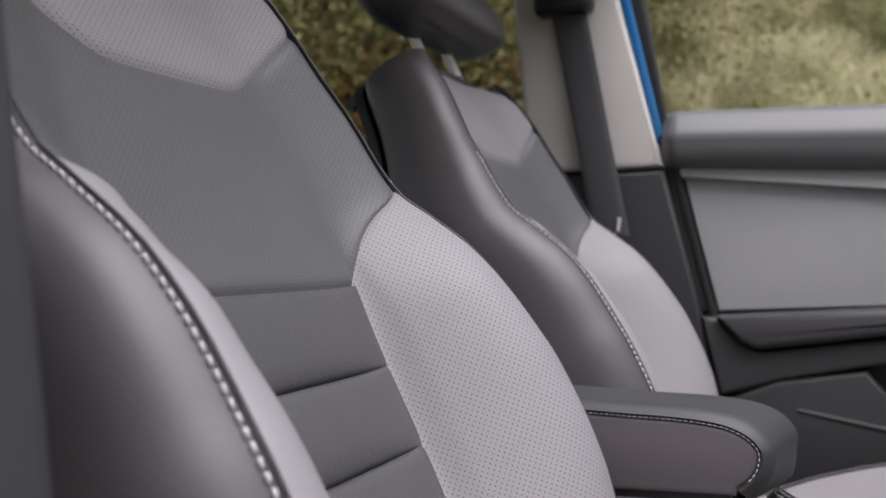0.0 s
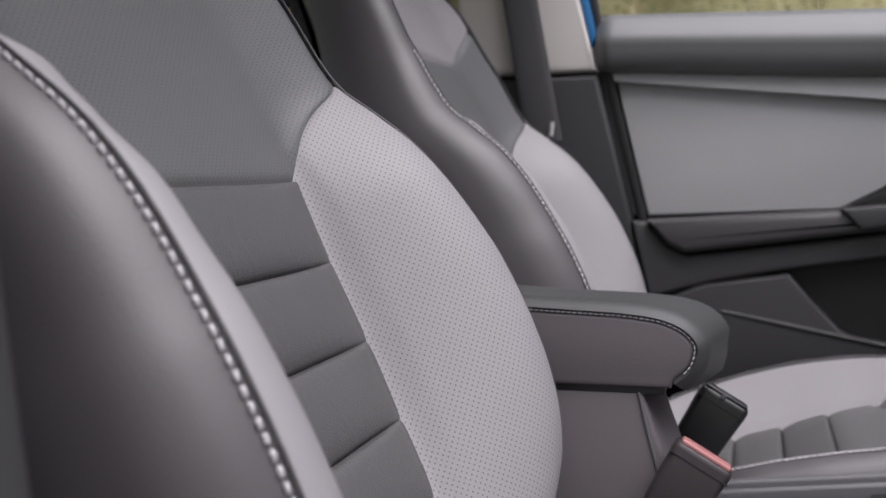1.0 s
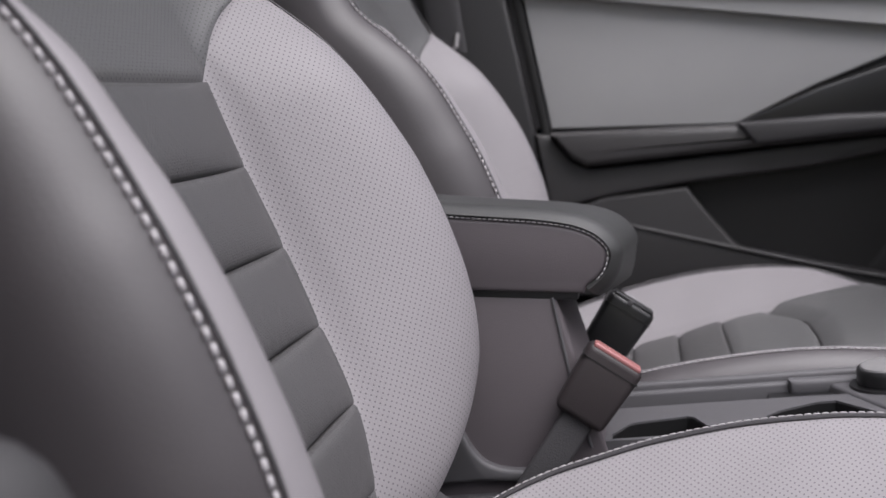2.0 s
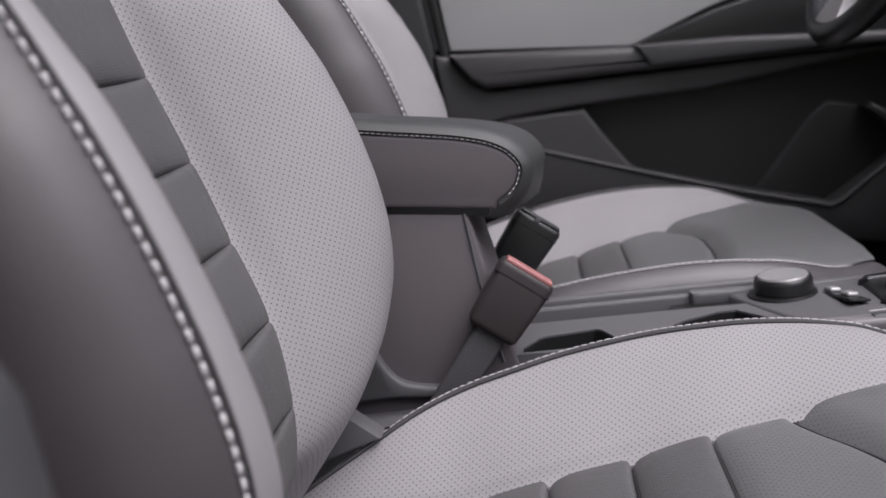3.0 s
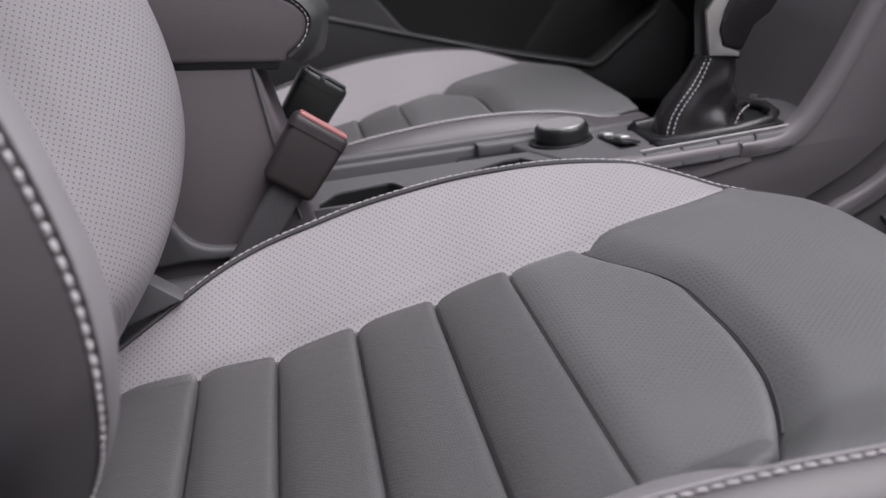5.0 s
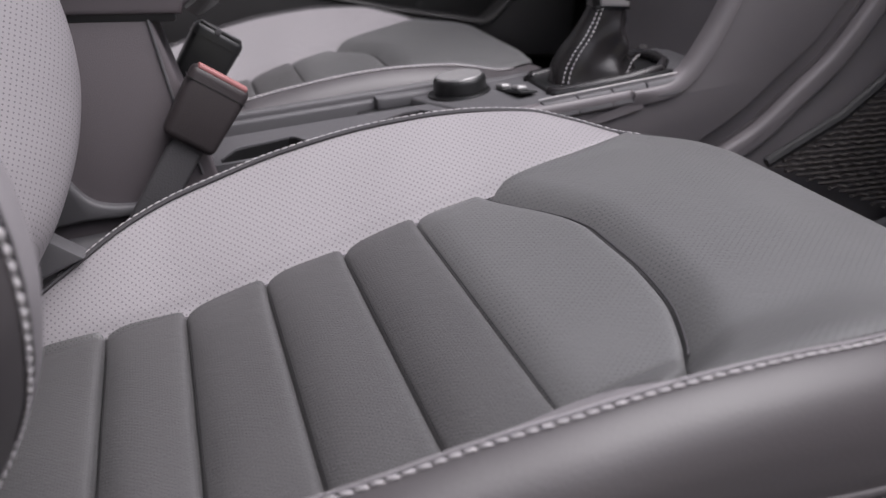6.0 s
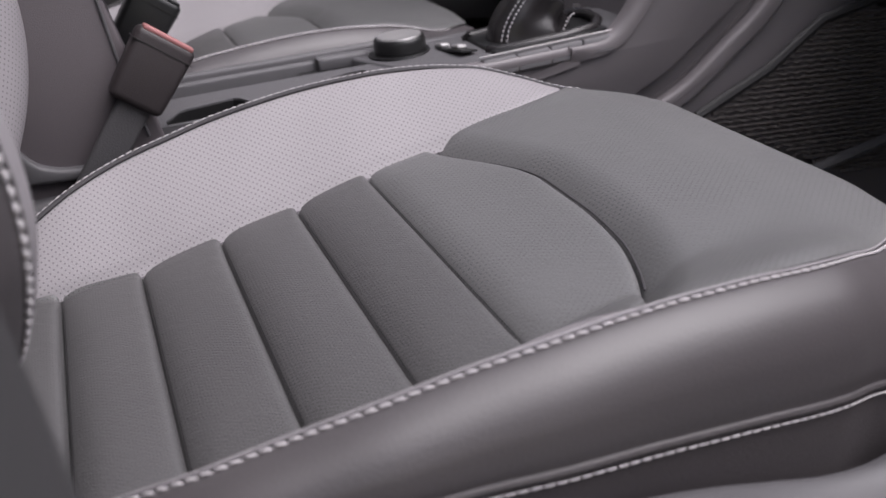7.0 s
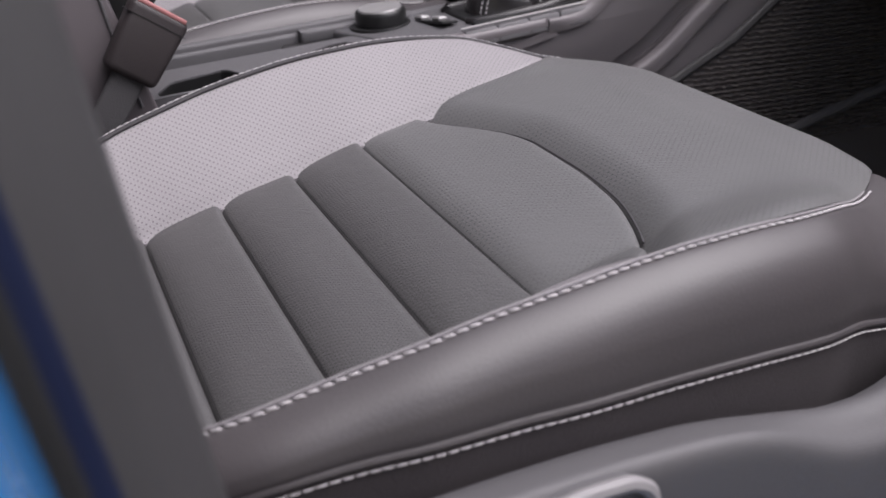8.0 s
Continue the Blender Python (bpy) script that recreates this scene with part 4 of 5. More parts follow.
prism(bm, curve2([(-0.06, 0.80), (-0.03, 0.76), (-0.012, 0.725), (0.002, 0.702), (0.018, 0.690), (0.045, 0.687), (0.09, 0.692), (0.13, 0.700)]) + [(0.13, 0.680), (0.056, 0.676), (0.007, 0.674), (-0.03, 0.668), (-0.08, 0.66)], "y", NEAR_Y - 0.006, NEAR_Y + 0.010, 0.004, 3)
part("side_ledge", bm, PLASTIC, console, "satin grey moulded ledge")
# tray with two wells beside a lower channel
def plate(name, outline, holes, drop, depth, material, parent, label=""):
    """A flat plate with wells cut through it, following the slope of the tray."""
    bm = bmesh.new()
    for loop in [outline] + holes:
        vs = [bm.verts.new((x, y, tray(x) - drop)) for x, y in loop]
        for a, b in zip(vs, vs[1:] + vs[:1]):
            bm.edges.new((a, b))
    bmesh.ops.triangle_fill(bm, edges=bm.edges[:], use_beauty=True)
    ext = bmesh.ops.extrude_face_region(bm, geom=bm.faces[:])
    for v in ext["geom"]:
        if isinstance(v, bmesh.types.BMVert):
            v.co.z -= depth
    return part(name, bm, material, parent, label)


tr = part_empty("tray", console)
WELL_A = [(0.128, 0.314), (0.128, 0.327), (0.144, 0.354), (0.152, 0.358), (0.198, 0.366), (0.204, 0.362), (0.219, 0.325), (0.219, 0.314)]
WELL_B = [(0.262, 0.314), (0.266, 0.349), (0.284, 0.366), (0.320, 0.384), (0.336, 0.384), (0.360, 0.350), (0.385, 0.314)]
plate("tray_plate", [(0.10, 0.308), (0.40, 0.308), (0.40, 0.400), (0.30, 0.404), (0.10, 0.404)], [WELL_A, WELL_B], 0.0, 0.04, PLASTIC, tr, "grey tray plate with two wells")
# separate black walls and bottom inside each well
for well in (WELL_A, WELL_B):
    cx, cy = (sum(q[k] for q in well) / len(well) for k in (0, 1))
    bm = bmesh.new()
    rings = [[bm.verts.new((cx + (x - cx) * k, cy + (y - cy) * k, tray(x) - d)) for x, y in well] for k, d in ((0.985, 0.002), (0.96, 0.055))]
    for k in range(len(well)):
        bm.faces.new((rings[0][k], rings[0][(k + 1) % len(well)], rings[1][(k + 1) % len(well)], rings[1][k]))
    bm.faces.new(rings[1])
    part("well_liner", bm, SMOOTH_BLACK, tr, "black inner wall of the well")
plate("channel", [(0.06, 0.402), (0.272, 0.402), (0.280, 0.442), (0.06, 0.442)], [], 0.013, 0.02, DARK_PLASTIC, tr, "dark channel beside the tray")
# shallow black plate: the shade inside the opening is its colour
plate("slot", [(0.276, 0.404), (0.30, 0.400), (0.352, 0.398), (0.340, 0.440), (0.282, 0.440)], [], 0.006, 0.02, SMOOTH_BLACK, tr, "black plate for the dark opening below the deck edge")
for y0, w, h in ((0.4405, 0.010, 0.004), (0.452, 0.012, 0.010)):
    bm = bmesh.new()
    box(bm, (0.06, y0, 0), (0.42, y0 + w, 0.045), 0.004, 3)
    for v in bm.verts:
        v.co.z += tray(v.co.x) - 0.045 + h
    part("tray_rail", bm, PLASTIC, tr, "satin grey rail")
bm = bmesh.new()
box(bm, (0.12, NEAR_Y + 0.014, 0.62), (0.40, FAR_Y - 0.006, 0.655), 0.003)
part("tray_floor", bm, SMOOTH_BLACK, tr)
# shifter deck
bm = bmesh.new()
outline = curve2([(0.384, NEAR_Y + 0.012), (0.41, NEAR_Y + 0.006), (0.50, NEAR_Y + 0.004), (0.585, NEAR_Y + 0.004), (0.640, NEAR_Y + 0.02), (0.640, FAR_Y - 0.02), (0.585, FAR_Y - 0.004), (0.50, FAR_Y - 0.004), (0.40, FAR_Y - 0.002), (0.336, 0.444), (0.338, 0.436), (0.348, 0.405), (0.378, 0.334)], 4)
prism(bm, outline, "z", 0.0, 0.02, 0.003)
for v in bm.verts:
    v.co.z += deck(v.co.x) - 0.02
dk = part("deck", bm, PLASTIC, console, "grey shifter deck")
tube("chrome_line", [(x, NEAR_Y + 0.006, deck(x) + 0.006) for x in np.linspace(0.437, 0.590, 8)], 0.0010, SATIN, dk, "thin bright trim line")
for k in range(4):
    x0 = 0.440 + k * 0.037
    bm = bmesh.new()
    box(bm, (x0, NEAR_Y - 0.001, -0.013), (x0 + 0.0358, NEAR_Y + 0.010, 0.003), 0.0015)
    for v in bm.verts:
        v.co.z += deck(v.co.x)
        v.co.y -= (deck(v.co.x) - v.co.z) * 0.35
    b = part("push_button", bm, PLASTIC, dk)
    if k == 2:
        for q in (0.010, 0.019):
            bm = bmesh.new()
            box(bm, (x0 + q, NEAR_Y - 0.0035, deck(x0 + q) - 0.0055), (x0 + q + 0.006, NEAR_Y - 0.0015, deck(x0 + q) - 0.0035))
            part("marking", bm, THREAD, b)
bm = bmesh.new()
box(bm, (0.462, 0.325, 0.0), (0.594, 0.421, 0.006), 0.0028, 2)
for v in bm.verts:
    v.co.z += deck(v.co.x) - 0.002
part("boot_frame", bm, SMOOTH_BLACK, dk, "black shifter surround")
bm = bmesh.new()
bmesh.ops.create_cone(bm, cap_ends=True, segments=40, radius1=0.004, radius2=0.004, depth=0.003, matrix=pose(0.604, 0.420, deck(0.604) + 0.010))
part("tell_tale", bm, CHROME, dk, "small bright lamp cap")

knob = thing("drive_mode_knob", "black rotary knob with a brushed metal top", "knob")
KN = pose(0.3895, 0.4145, deck(0.3895) + 0.0010, 0, -8.4, 0)
# flat offset disc; its black stands for the shadow in the knob's recess
bm = bmesh.new()
bmesh.ops.create_cone(bm, cap_ends=True, segments=48, radius1=0.0340, radius2=0.0332, depth=0.002, matrix=KN @ pose(-0.002, -0.001, 0.0005))
part("knob_shade_plate", bm, SMOOTH_BLACK, knob, "black knob plate standing for the shaded recess")
bm = bmesh.new()
prof = [(0.0285, 0.002), (0.0285, 0.0125), (0.0275, 0.0160), (0.0262, 0.0172), (0.0, 0.0172)]
rings = [[bm.verts.new(KN @ Vector((r * math.cos(2 * math.pi * k / 48), r * math.sin(2 * math.pi * k / 48), z))) for k in range(48)] for r, z in prof[:-1]]
for a, b in zip(rings[:-1], rings[1:]):
    for k in range(48):
        bm.faces.new((a[k], a[(k + 1) % 48], b[(k + 1) % 48], b[k]))
bm.faces.new(rings[0][::-1])
bm.faces.new(rings[-1])
part("knob_body", bm, SMOOTH_BLACK, knob)
bm = bmesh.new()
bmesh.ops.create_cone(bm, cap_ends=True, segments=48, radius1=0.0248, radius2=0.0238, depth=0.002, matrix=KN @ pose(0, 0, 0.0177))
part("knob_cap", bm, BRUSHED, knob, "brushed metal cap")

switch = thing("toggle_switches", "two small bright toggle switches in a black well", "switch")
SW = pose(0.4355, 0.382, deck(0.4355), 0, -8.4, -82)
bm = bmesh.new()
box(bm, (-0.040, -0.010, -0.001), (0.040, 0.010, 0.0016), 0.0008)
bmesh.ops.transform(bm, matrix=SW, verts=bm.verts)
part("switch_well", bm, SMOOTH_BLACK, switch)
for q in (-0.019, 0.018):
    bm = bmesh.new()
    box(bm, (q - 0.008, -0.006, 0.001), (q + 0.008, 0.006, 0.0065), 0.0025, 3)
    bmesh.ops.transform(bm, matrix=SW, verts=bm.verts)
    part("toggle", bm, BRUSHED, switch)

armrest = thing("armrest", "dark leather centre armrest with white stitching", "armrest")
side_line = np.array(curve2([(-0.20, 0.940), (-0.016, 0.929), (0.070, 0.924), (0.108, 0.915), (0.127, 0.898), (0.127, 0.880), (0.120, 0.867), (0.108, 0.8565)], 8))
tan = np.gradient(side_line, axis=0)
tan /= np.linalg.norm(tan, axis=1, keepdims=True)
out = np.stack([-tan[:, 1], tan[:, 0]], -1)
v = np.linspace(0, 1, 40) ** 1.0
wide, r = 0.152, 0.014
gap = np.minimum(v, 1 - v) * wide
inset = r - np.sqrt(np.maximum(r * r - np.maximum(r - gap, 0) ** 2, 0)) - 0.001 * np.sin(math.pi * v)
P = np.empty((len(side_line), len(v), 3))
P[..., 0] = side_line[:, None, 0] - out[:, None, 0] * inset[None, :] * 0.5
P[..., 2] = side_line[:, None, 1] - out[:, None, 1] * inset[None, :] * 0.5
P[..., 2] -= 0.009 * v[None, :]
P[..., 1] = 0.302 + wide * v[None, :]
P[..., 0] += v[None, :] ** 0.7 * np.where(side_line[:, 1] < 0.889, 0.127 - side_line[:, 0], 0)[:, None] * 0.8
P[..., 0] += (P[..., 1] - 0.302) * 0.10 * np.clip(P[..., 0] / 0.1, 0, 1)
sheet("lid_cover", P, LID, armrest, "charcoal leather lid wrapped over the front end", None, flip=True, thick=0.006)
pad_line = [tuple(q) for q in side_line - out * 0.0062]
bm = bmesh.new()
prism(bm, pad_line + [(0.102, 0.8545), (-0.20, 0.8545)], "y", 0.2995, 0.312, 0.005, 3)
part("side_pad", bm, PADDING, armrest, "brown-grey leather side pad")
high = side_line[:, 1] > 0.862
edge = (side_line - out * 0.0060)[high]
stitches("stitching", [(x, 0.2998, z) for x, z in edge], armrest, pitch=0.0050, length=0.0041, radius=0.00062, normal=(0, -1, 0.25), tilt=0.0)
bm = bmesh.new()
add_tube(bm, [(x - 0.0015, 0.3020, z - 0.0022) for x, z in edge], 0.0005, 6)
part("seam", bm, PIPING, armrest)
# its black also stands for the shadow gap between lid and box
bm = bmesh.new()
box(bm, (-0.2, 0.3030, 0.8480), (0.097, 0.440, 0.8650), 0.003)
part("lid_base", bm, SMOOTH_BLACK, armrest, "black lid base filling the shadow gap")

# gear lever
lever = thing("gear_lever", "automatic gear lever with a stitched leather boot", "gear lever")
boot_form = interp([(0.0, 0.473, 0.580, 0.028), (0.2, 0.475, 0.564, 0.024), (0.4, 0.482, 0.556, 0.021), (0.6, 0.493, 0.554, 0.019), (0.8, 0.504, 0.553, 0.016), (1.0, 0.513, 0.551, 0.0145)])
bm = bmesh.new()
rings = []
for f in np.linspace(0, 1, 22):
    xl, xr, ry = (float(q) for q in boot_form(f))
    cx, rx = (xl + xr) / 2, (xr - xl) / 2
    cz = 0.764 + (0.846 - 0.764) * f
    row = []
    for k in range(48):
        t = 2 * math.pi * k / 48
        c, q = math.cos(t), math.sin(t)
        fold = 1 + (0.20 * math.sin(math.pi * f) * math.sin(4 * t + 9 * f) + 0.10 * math.sin(math.pi * f) * math.sin(7 * t - 11 * f)) * (0.22 + 0.78 * max(0, min(1, c + 0.45)))
        row.append(bm.verts.new((cx + rx * (1 + (fold - 1) * 0.4) * math.copysign(abs(c) ** 0.7, c), 0.369 + ry * fold * math.copysign(abs(q) ** 0.7, q), cz)))
    rings.append(row)
for a, b in zip(rings[:-1], rings[1:]):
    for k in range(48):
        bm.faces.new((a[k], a[(k + 1) % 48], b[(k + 1) % 48], b[k]))
bm.faces.new(rings[-1])
seams = []
for low, high in ((28.6, 31.0), (30.0, 33.0)):
    seam = []
    for i in range(22):
        k = low + (high - low) * min(1, i / 14)
        seam.append(rings[i][int(k)].co.lerp(rings[i][int(k) + 1].co, k - int(k)))
    seams.append(seam)
part("boot", bm, BOOT, lever, "creased dark leather boot")
for sm in seams:
    stitches("stitching", [tuple(v + Vector((-0.0006, -0.0008, 0))) for v in sm], lever, pitch=0.0048, length=0.0034, radius=0.0008, normal=(-0.5, -1, 0.3), tilt=0.0)
# grip
bm = bmesh.new()
prism(bm, curve2([(0.513, 0.845), (0.511, 0.863), (0.508, 0.890), (0.510, 0.908), (0.517, 0.921), (0.528, 0.930), (0.580, 0.929), (0.588, 0.920), (0.587, 0.905), (0.578, 0.889), (0.562, 0.876), (0.556, 0.862), (0.552, 0.845)], 5), "y", 0.3545, 0.3815, 0.007, 4)
gr = part("grip", bm, SMOOTH_BLACK, lever, "black leather grip")
for ya, yb in ((0.3505, 0.360), (0.376, 0.3835)):
    bm = bmesh.new()
    prism(bm, [(0.518, 0.847), (0.514, 0.868), (0.511, 0.890), (0.522, 0.909), (0.529, 0.919), (0.545, 0.925), (0.583, 0.929), (0.585, 0.921), (0.538, 0.914), (0.529, 0.889), (0.526, 0.872), (0.531, 0.857), (0.550, 0.851), (0.549, 0.846)], "y", ya, yb, 0.002)
    part("grip_frame", bm, SATIN, gr, "satin silver grip frame")
bm = bmesh.new()
prism(bm, [(0.537, 0.913), (0.582, 0.920), (0.586, 0.906), (0.577, 0.890), (0.561, 0.877), (0.551, 0.853), (0.531, 0.857), (0.525, 0.872), (0.528, 0.889)], "y", 0.3485, 0.359, 0.003, 3)
part("grip_inset", bm, BOOT, gr, "dark leather side inset")
bm = bmesh.new()
box(bm, (0.530, 0.358, 0.926), (0.580, 0.378, 0.9325), 0.002)
part("grip_cap", bm, SATIN, gr, "satin silver top cap")
bm = bmesh.new()
box(bm, (0.5135, 0.3535, 0.843), (0.552, 0.3815, 0.8470), 0.0018)
part("grip_collar", bm, SMOOTH_BLACK, gr, "dark collar")
# raised leather fold of the gate
tube("gate_rim", [(x, y, deck(x) + h) for x, y, h in ((0.464, 0.345, 0.001), (0.470, 0.334, 0.001), (0.545, 0.332, 0.002), (0.582, 0.336, 0.004), (0.594, 0.352, 0.007), (0.597, 0.380, 0.008), (0.590, 0.408, 0.006), (0.560, 0.417, 0.003), (0.470, 0.417, 0.001), (0.464, 0.405, 0.001))], 0.0062, BOOT, lever, "raised dark rim round the boot", 10)
stitches("stitching", [(0.546, 0.338, 0.780), (0.553, 0.344, 0.790), (0.562, 0.352, 0.794), (0.570, 0.359, 0.795)], lever, pitch=0.0050, length=0.0036, radius=0.0008, normal=(-0.3, -1, 0.5), tilt=0.0)


# buckles
def buckle(name, at, lean, label, turn=0, button=RED):
    b = thing(name, label, "buckle", at=at)
    b.rotation_euler = (radians(-4), radians(lean), radians(turn))
    bm = bmesh.new()
    box(bm, (-0.0275, -0.014, -0.034), (0.0275, 0.014, 0.034), 0.007, 4)
    for v in bm.verts:
        if v.co.z < -0.015:
            v.co.x *= 0.90
    body = part("buckle_body", bm, BUCKLE if button is RED else SMOOTH_BLACK, b)
    bm = bmesh.new()
    box(bm, (-0.0278, -0.0144, 0.0205), (0.0278, 0.0144, 0.0213))
    part("shell_joint", bm, SMOOTH_BLACK, body)
    bm = bmesh.new()
    box(bm, (-0.0235, -0.0125, 0.031), (0.0235, 0.004, 0.0358), 0.0018, 3)
    part("release_button", bm, button, body, "red release button" if button is RED else "")
    if button is not RED:
        bm = bmesh.new()
        box(bm, (-0.006, -0.0150, 0.029), (0.000, -0.0120, 0.0362), 0.0008)
        part("notch", bm, PLASTIC, body, "small grey notch")
    bm = bmesh.new()
    box(bm, (-0.020, 0.005, 0.031), (0.020, 0.011, 0.0350), 0.001)
    part("tongue_slot", bm, SMOOTH_BLACK, body)
    bm = bmesh.new()
    box(bm, (-0.014, -0.006, -0.16), (0.016, 0.006, -0.030), 0.004, 3)
    part("buckle_stalk", bm, BELT, b, "dark webbing stalk")
    return b


buckle("belt_buckle", (0.115, 0.292, 0.772), 31, "black belt buckle with a red release button", 0)
buckle("belt_buckle", (0.1275, 0.485, 0.7815), 31, "black belt buckle standing beside the driver's seat", 0, SMOOTH_BLACK)

# storage net in the footwell
net = thing("storage_net", "black elastic net on the console side in the footwell", "net")
for k in range(32):
    z0 = 0.600 + 0.0061 * k
    x0 = 0.70 + max(0, (z0 - 0.685)) * 1.35 if z0 > 0.685 else 0.70 + (0.685 - z0) * 2.4
    pts = []
    for i, x in enumerate(np.arange(x0, 1.08, 0.003)):
        pts.append((x, NEAR_Y - 0.016 - 0.0016 * math.sin(i * 1.047 + (k % 2) * 1.57), z0 + 0.10 * (x - 0.7) * 0.3 + 0.0008 * math.sin(i * 1.047 + (k % 2) * 3.1)))
    tube("cord", pts, [0.0011 + 0.0012 * abs(math.sin(i * 1.047 + (k % 2) * 1.57)) for i in range(len(pts))], NET, net, "", 5)
tube("net_hem", [(0.69, NEAR_Y - 0.016, 0.690), (0.775, NEAR_Y - 0.016, 0.737), (0.84, NEAR_Y - 0.016, 0.790), (1.08, NEAR_Y - 0.016, 0.86)], 0.006, DARK_PLASTIC, net, "dark hem")
tube("net_rail", [(0.84, NEAR_Y - 0.018, 0.606), (0.885, NEAR_Y - 0.018, 0.620), (1.03, NEAR_Y - 0.018, 0.663), (1.08, NEAR_Y - 0.018, 0.678)], 0.007, PLASTIC, net, "grey plastic rail")

# dashboard and steering wheel
bm = bmesh.new()
prism(bm, curve2([(0.93, 0.80), (0.88, 0.86), (0.85, 0.93), (0.86, 1.01), (0.92, 1.07), (1.04, 1.10), (1.25, 1.11)], 5) + [(1.25, 0.80)], "y", -0.34, 1.14, 0.01)
dash = tagged(part("dashboard", bm, SMOOTH_BLACK, None), "black moulded dashboard", "dashboard", kind="structure")
bm = bmesh.new()
prism(bm, curve2([(0.634, 0.775), (0.640, 0.80), (0.650, 0.85), (0.662, 0.90), (0.70, 1.0), (0.76, 1.08)]) + [(0.86, 1.08), (0.86, 0.70), (0.62, 0.70)], "y", 0.316, 0.575, 0.004)
part("centre_stack", bm, SIDE_PLASTIC, dash, "dark grey centre stack")
# assumed panel, added to keep light out of the far footwell
bm = bmesh.new()
prism(bm, curve2([(0.84, 0.66), (0.815, 0.72), (0.81, 0.80), (0.84, 0.87), (0.90, 0.93)], 5) + [(1.2, 0.93), (1.2, 0.66)], "y", 0.58, 1.06, 0.01)
part("knee_panel", bm, SMOOTH_BLACK, dash, "assumed black panel below the steering column, darkening the footwell")
# out of view: added to block windscreen light from the door pocket
bm = bmesh.new()
prism(bm, curve2([(0.79, 0.97), (0.77, 1.02), (0.78, 1.08), (0.84, 1.13), (0.95, 1.14), (1.10, 1.12)], 5) + [(1.10, 0.95), (0.86, 0.93)], "y", 0.58, 1.06, 0.01)
part("shade_hood", bm, SMOOTH_BLACK, dash, "unseen black hood added to shade the door pocket")
wheel = thing("steering_wheel", "black steering wheel with satin silver spoke inserts", "steering wheel")
WM = pose(0.583, 0.74, 1.168, 0, -66, 0)
bm = bmesh.new()
add_tube(bm, [tuple(WM @ Vector((0.182 * math.cos(t), 0.182 * math.sin(t), 0))) for t in np.linspace(0, 2 * math.pi, 72)], 0.0165, 14, False)
part("rim", bm, SMOOTH_BLACK, wheel, "black leather rim")
bm = bmesh.new()
bmesh.ops.create_cone(bm, cap_ends=True, segments=32, radius1=0.075, radius2=0.06, depth=0.05, matrix=WM)
part("hub", bm, SMOOTH_BLACK, wheel)
bm = bmesh.new()
prism(bm, curve2([(-0.172, -0.045), (-0.176, 0.0), (-0.172, 0.045), (-0.13, 0.030), (-0.08, 0.034), (-0.08, -0.034), (-0.13, -0.030)], 4), "z", -0.004, 0.014, 0.004)
bmesh.ops.transform(bm, matrix=WM, verts=bm.verts)
part("lower_trim", bm, SATIN, wheel, "satin silver lower trim")
for ang in (0, 270, 90):
    bm = bmesh.new()
    box(bm, (0.05, -0.018, -0.012), (0.178, 0.018, 0.006), 0.006, 3)
    bmesh.ops.transform(bm, matrix=WM @ pose(0, 0, 0, 0, 0, ang), verts=bm.verts)
    part("spoke", bm, SATIN, wheel, "satin silver spoke")
bm = bmesh.new()
add_tube(bm, [tuple(WM @ Vector((0, 0, -0.02))), (0.80, 0.74, 1.04)], 0.04, 16)
part("column", bm, SMOOTH_BLACK, wheel)

# ---------------------------------------------------------------- outside
def leaf_mat(name, a, b):
    m = bpy.data.materials.new(name)
    m.use_nodes = True
    n, l = m.node_tree.nodes, m.node_tree.links
    g = n.new("ShaderNodeNewGeometry")
    ramp = n.new("ShaderNodeMix")
    ramp.data_type = "RGBA"
    ramp.inputs["A"].default_value, ramp.inputs["B"].default_value = (*a, 1), (*b, 1)
    l.new(g.outputs["Random Per Island"], ramp.inputs["Factor"])
    l.new(ramp.outputs["Result"], n["Principled BSDF"].inputs["Base Color"])
    n["Principled BSDF"].inputs["Roughness"].default_value = 0.7
    return m


# the rise towards -y is unseen, added to block light from the horizon
def hill(x, y):
    return 6.5 * float(smooth01((y - 4.0) / 16.0)) + 5.0 * float(smooth01((-y - 13.0) / 14.0)) + (0.35 * noise.noise((x * 0.25, y * 0.25, 0)) if y > 4 else 0.0)


bm = bmesh.new()
xs = [-300, -120] + [-60 + 2 * i for i in range(61)] + [120, 300]
grid = [[bm.verts.new((x, y, hill(x, y))) for y in xs] for x in xs]
for i in range(len(xs) - 1):
    for j in range(len(xs) - 1):
        bm.faces.new((grid[i][j], grid[i + 1][j], grid[i + 1][j + 1], grid[i][j + 1]))
tagged(part("ground", bm, mat("dry grass", (0.30, 0.285, 0.165), 0.95, var=0.7, blotch=5, grain=0.5, grain_scale=30), None), "dry yellow-green grass rising to a bushy slope", "ground", kind="structure")

# surface out of view, added dark to reduce light bounced from the ground
bm = bmesh.new()
box(bm, (-14, -12, -0.05), (14, 3.2, 0.006))
tagged(part("road", bm, mat("asphalt", (0.055, 0.053, 0.052), 0.9, var=0.2, blotch=3, grain=0.6, grain_scale=120), None, smooth=False), "unseen dark asphalt beside the car, cutting bounced light", "road", kind="structure")

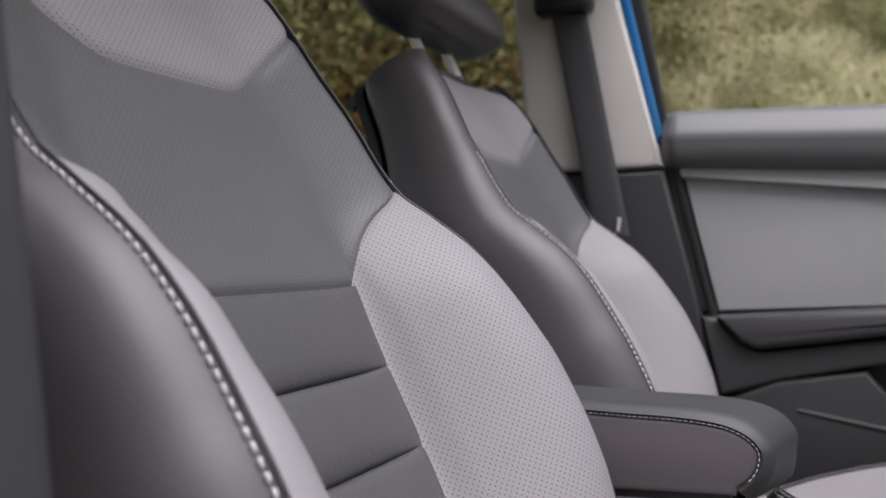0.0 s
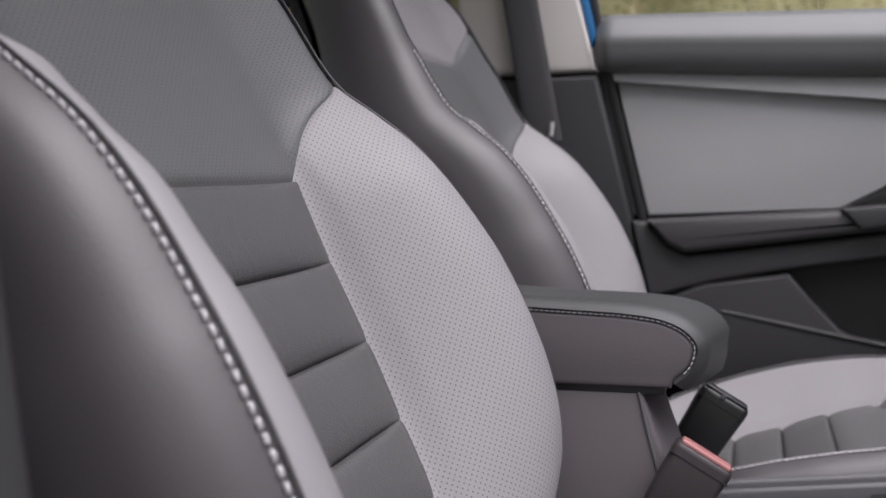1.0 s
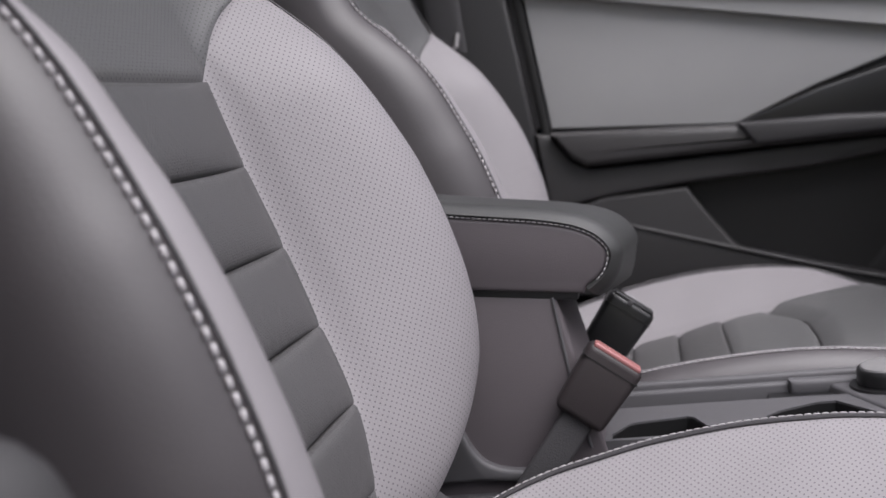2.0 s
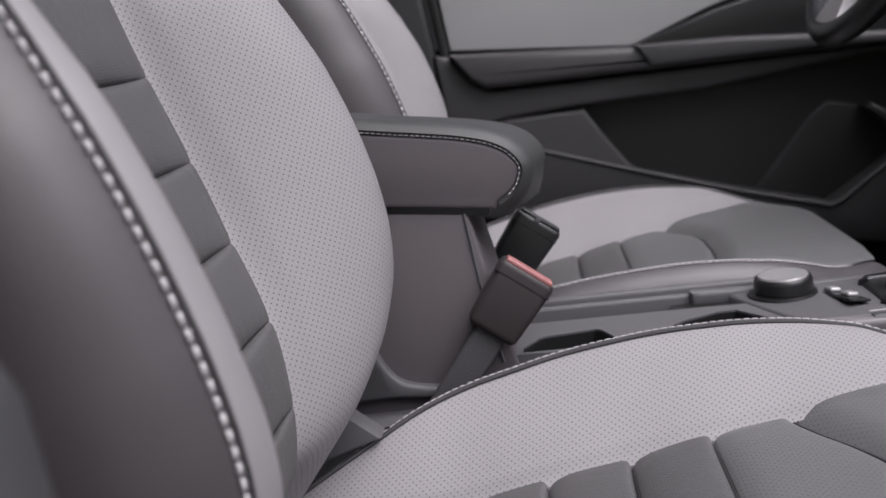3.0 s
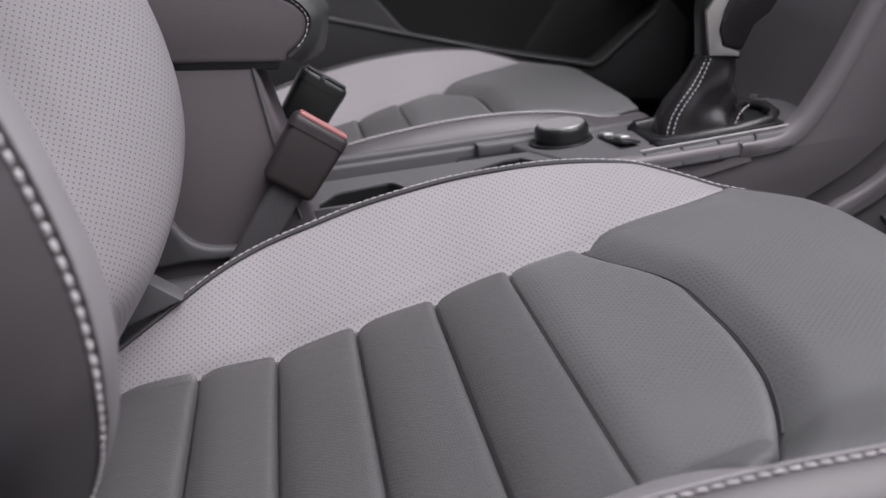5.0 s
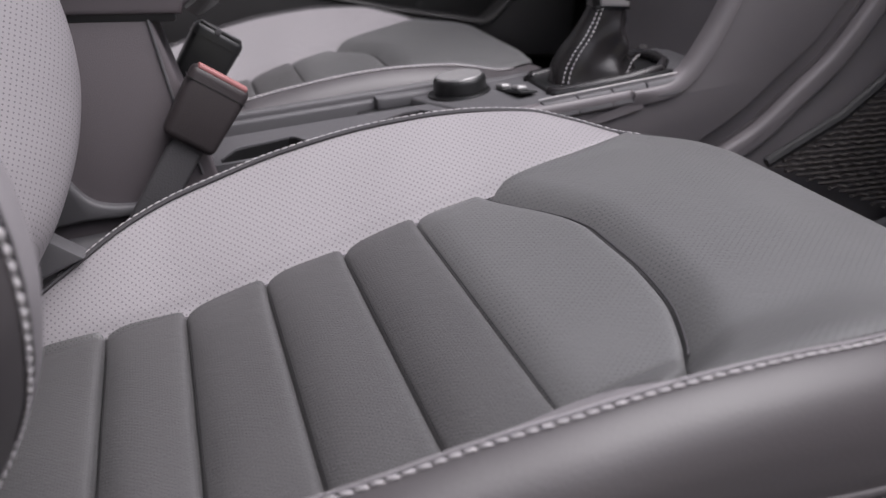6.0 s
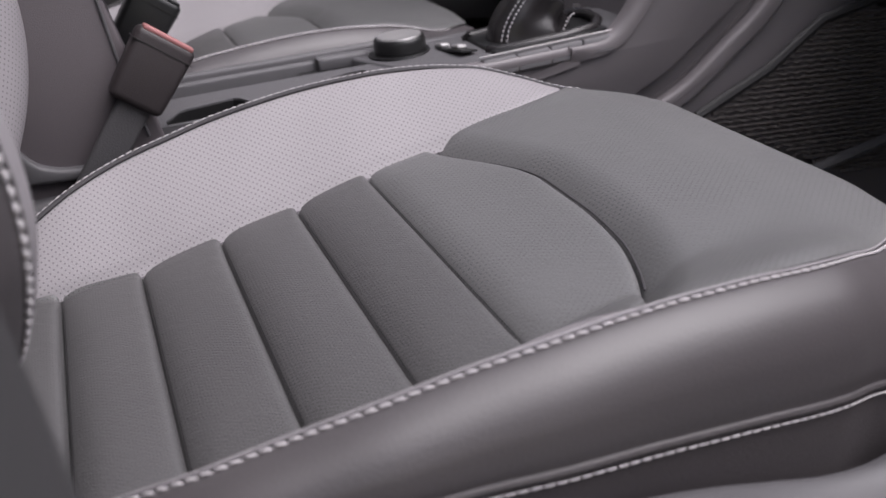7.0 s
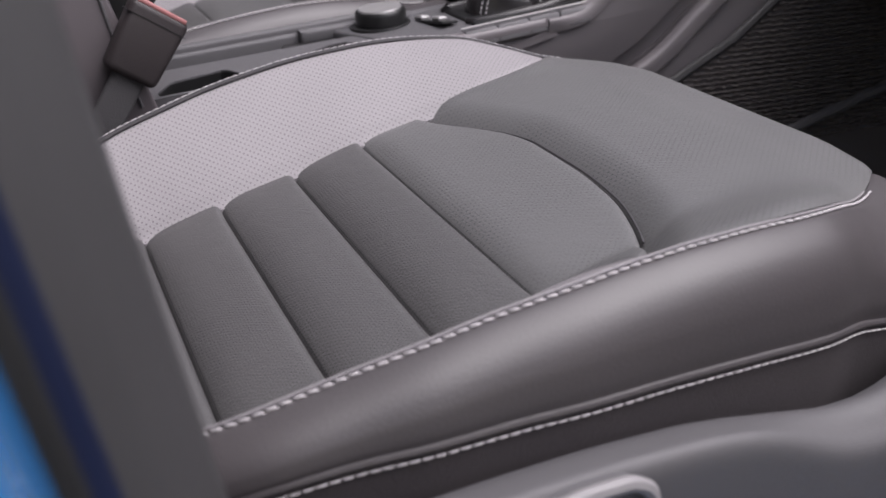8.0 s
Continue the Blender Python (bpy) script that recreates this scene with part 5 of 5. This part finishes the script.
LEAVES = [leaf_mat("pale olive leaves", (0.42, 0.41, 0.23), (0.62, 0.59, 0.37)), leaf_mat("green leaves", (0.15, 0.17, 0.065), (0.26, 0.27, 0.11)),
          leaf_mat("dark green leaves", (0.12, 0.125, 0.05), (0.24, 0.22, 0.08)), leaf_mat("rust red leaves", (0.22, 0.12, 0.05), (0.30, 0.17, 0.07))]
BARK = mat("grey brown bark", (0.09, 0.07, 0.055), 0.9, var=0.3, blotch=20)
rng = np.random.default_rng(5)


def crown(name, material, parent, centre, size, count, leaf):
    """Loose leaves in clumps, thin at the outline."""
    V, F = [], []
    clumps = rng.normal(0, 0.36, (60, 3))
    for i in range(count):
        c = clumps[rng.integers(len(clumps))] + rng.normal(0, 0.13, 3)
        p = np.array(centre) + c * np.array(size)
        a, b = rng.normal(size=3), rng.normal(size=3)
        a /= np.linalg.norm(a)
        b -= a * (a @ b)
        b /= np.linalg.norm(b)
        w = leaf * rng.uniform(0.6, 1.3)
        k = len(V)
        V += [tuple(p - a * w), tuple(p + b * w * 0.45), tuple(p + a * w), tuple(p - b * w * 0.45)]
        F.append((k, k + 1, k + 2, k + 3))
    me = bpy.data.meshes.new(name)
    me.from_pydata(V, [], F)
    return link(name, me, material, parent, "", False)


def shrub(material, label, height, count, leaf, trunk):
    t = thing("tree" if trunk else "bush", label, "tree" if trunk else "bush", "trees" if trunk else "bushes on the slope")
    bm = bmesh.new()
    add_tube(bm, [(0, 0, -0.1), (0.03, 0.02, height * 0.3), (0, 0.05, height * 0.75)], [0.05 * height / 2, 0.035 * height / 2, 0.01], 8)
    for k in range(6):
        t0 = 2 * math.pi * k / 6
        z0 = height * (0.2 + 0.07 * k)
        add_tube(bm, [(0.02, 0.02, z0), (0.25 * height * math.cos(t0), 0.25 * height * math.sin(t0), z0 + 0.25 * height)], [0.02 * height / 2, 0.006], 6)
    part("trunk", bm, BARK, t)
    crown("crown", material, t, (0, 0, height * 0.58), (height * 0.62, height * 0.62, height * 0.55), count, leaf)
    return t


protos = [shrub(LEAVES[0], "pale olive bush on the dry slope", 0.95, 9000, 0.013, False), shrub(LEAVES[1], "green bush on the dry slope", 0.9, 9000, 0.013, False),
          shrub(LEAVES[2], "dark green tree behind the car", 5.0, 20000, 0.035, True), shrub(LEAVES[3], "rust red autumn tree behind the car", 2.0, 9000, 0.03, True)]
spots = [[], [], [], []]
for k in range(44):
    y = rng.uniform(9.0, 17.0)
    x = y * rng.uniform(-0.26, 0.10)
    spots[int(rng.random() < 0.35)].append((x, y))
for k in range(26):
    y = 8.2 if k in (10, 16) else rng.uniform(7.8, 13.0)
    spots[3 if k in (10, 16) else 2].append((0.2 - y * (0.27 + 0.42 * (k + 0.5) / 26), y))
for proto, places in zip(protos, spots):
    for k, (x, y) in enumerate(places):
        m = pose(x, y, hill(x, y) - 0.05, 0, 0, float(rng.uniform(0, 360)))
        if k == 0:
            proto.matrix_basis = m
        else:
            copy_thing(proto, m)

# tall dry grass between the bushes
V, F = [], []
for k in range(36000):
    y = rng.uniform(8.0, 18.0)
    x = y * rng.uniform(-0.30, 0.14)
    z = hill(x, y) - 0.02
    h, t0, lean = rng.uniform(0.10, 0.34), rng.uniform(0, 6.28), rng.normal(0, 0.10, 2)
    w = 0.012
    b = len(V)
    V += [(x - w * math.cos(t0), y - w * math.sin(t0), z), (x + w * math.cos(t0), y + w * math.sin(t0), z), (x + lean[0], y + lean[1], z + h)]
    F.append((b, b + 1, b + 2))
me = bpy.data.meshes.new("grass")
me.from_pydata(V, [], F)
tagged(link("grass", me, leaf_mat("dry grass blades", (0.44, 0.40, 0.23), (0.66, 0.60, 0.40)), None, "", False), "tall dry straw-coloured grass on the slope", "grass", kind="stuff")
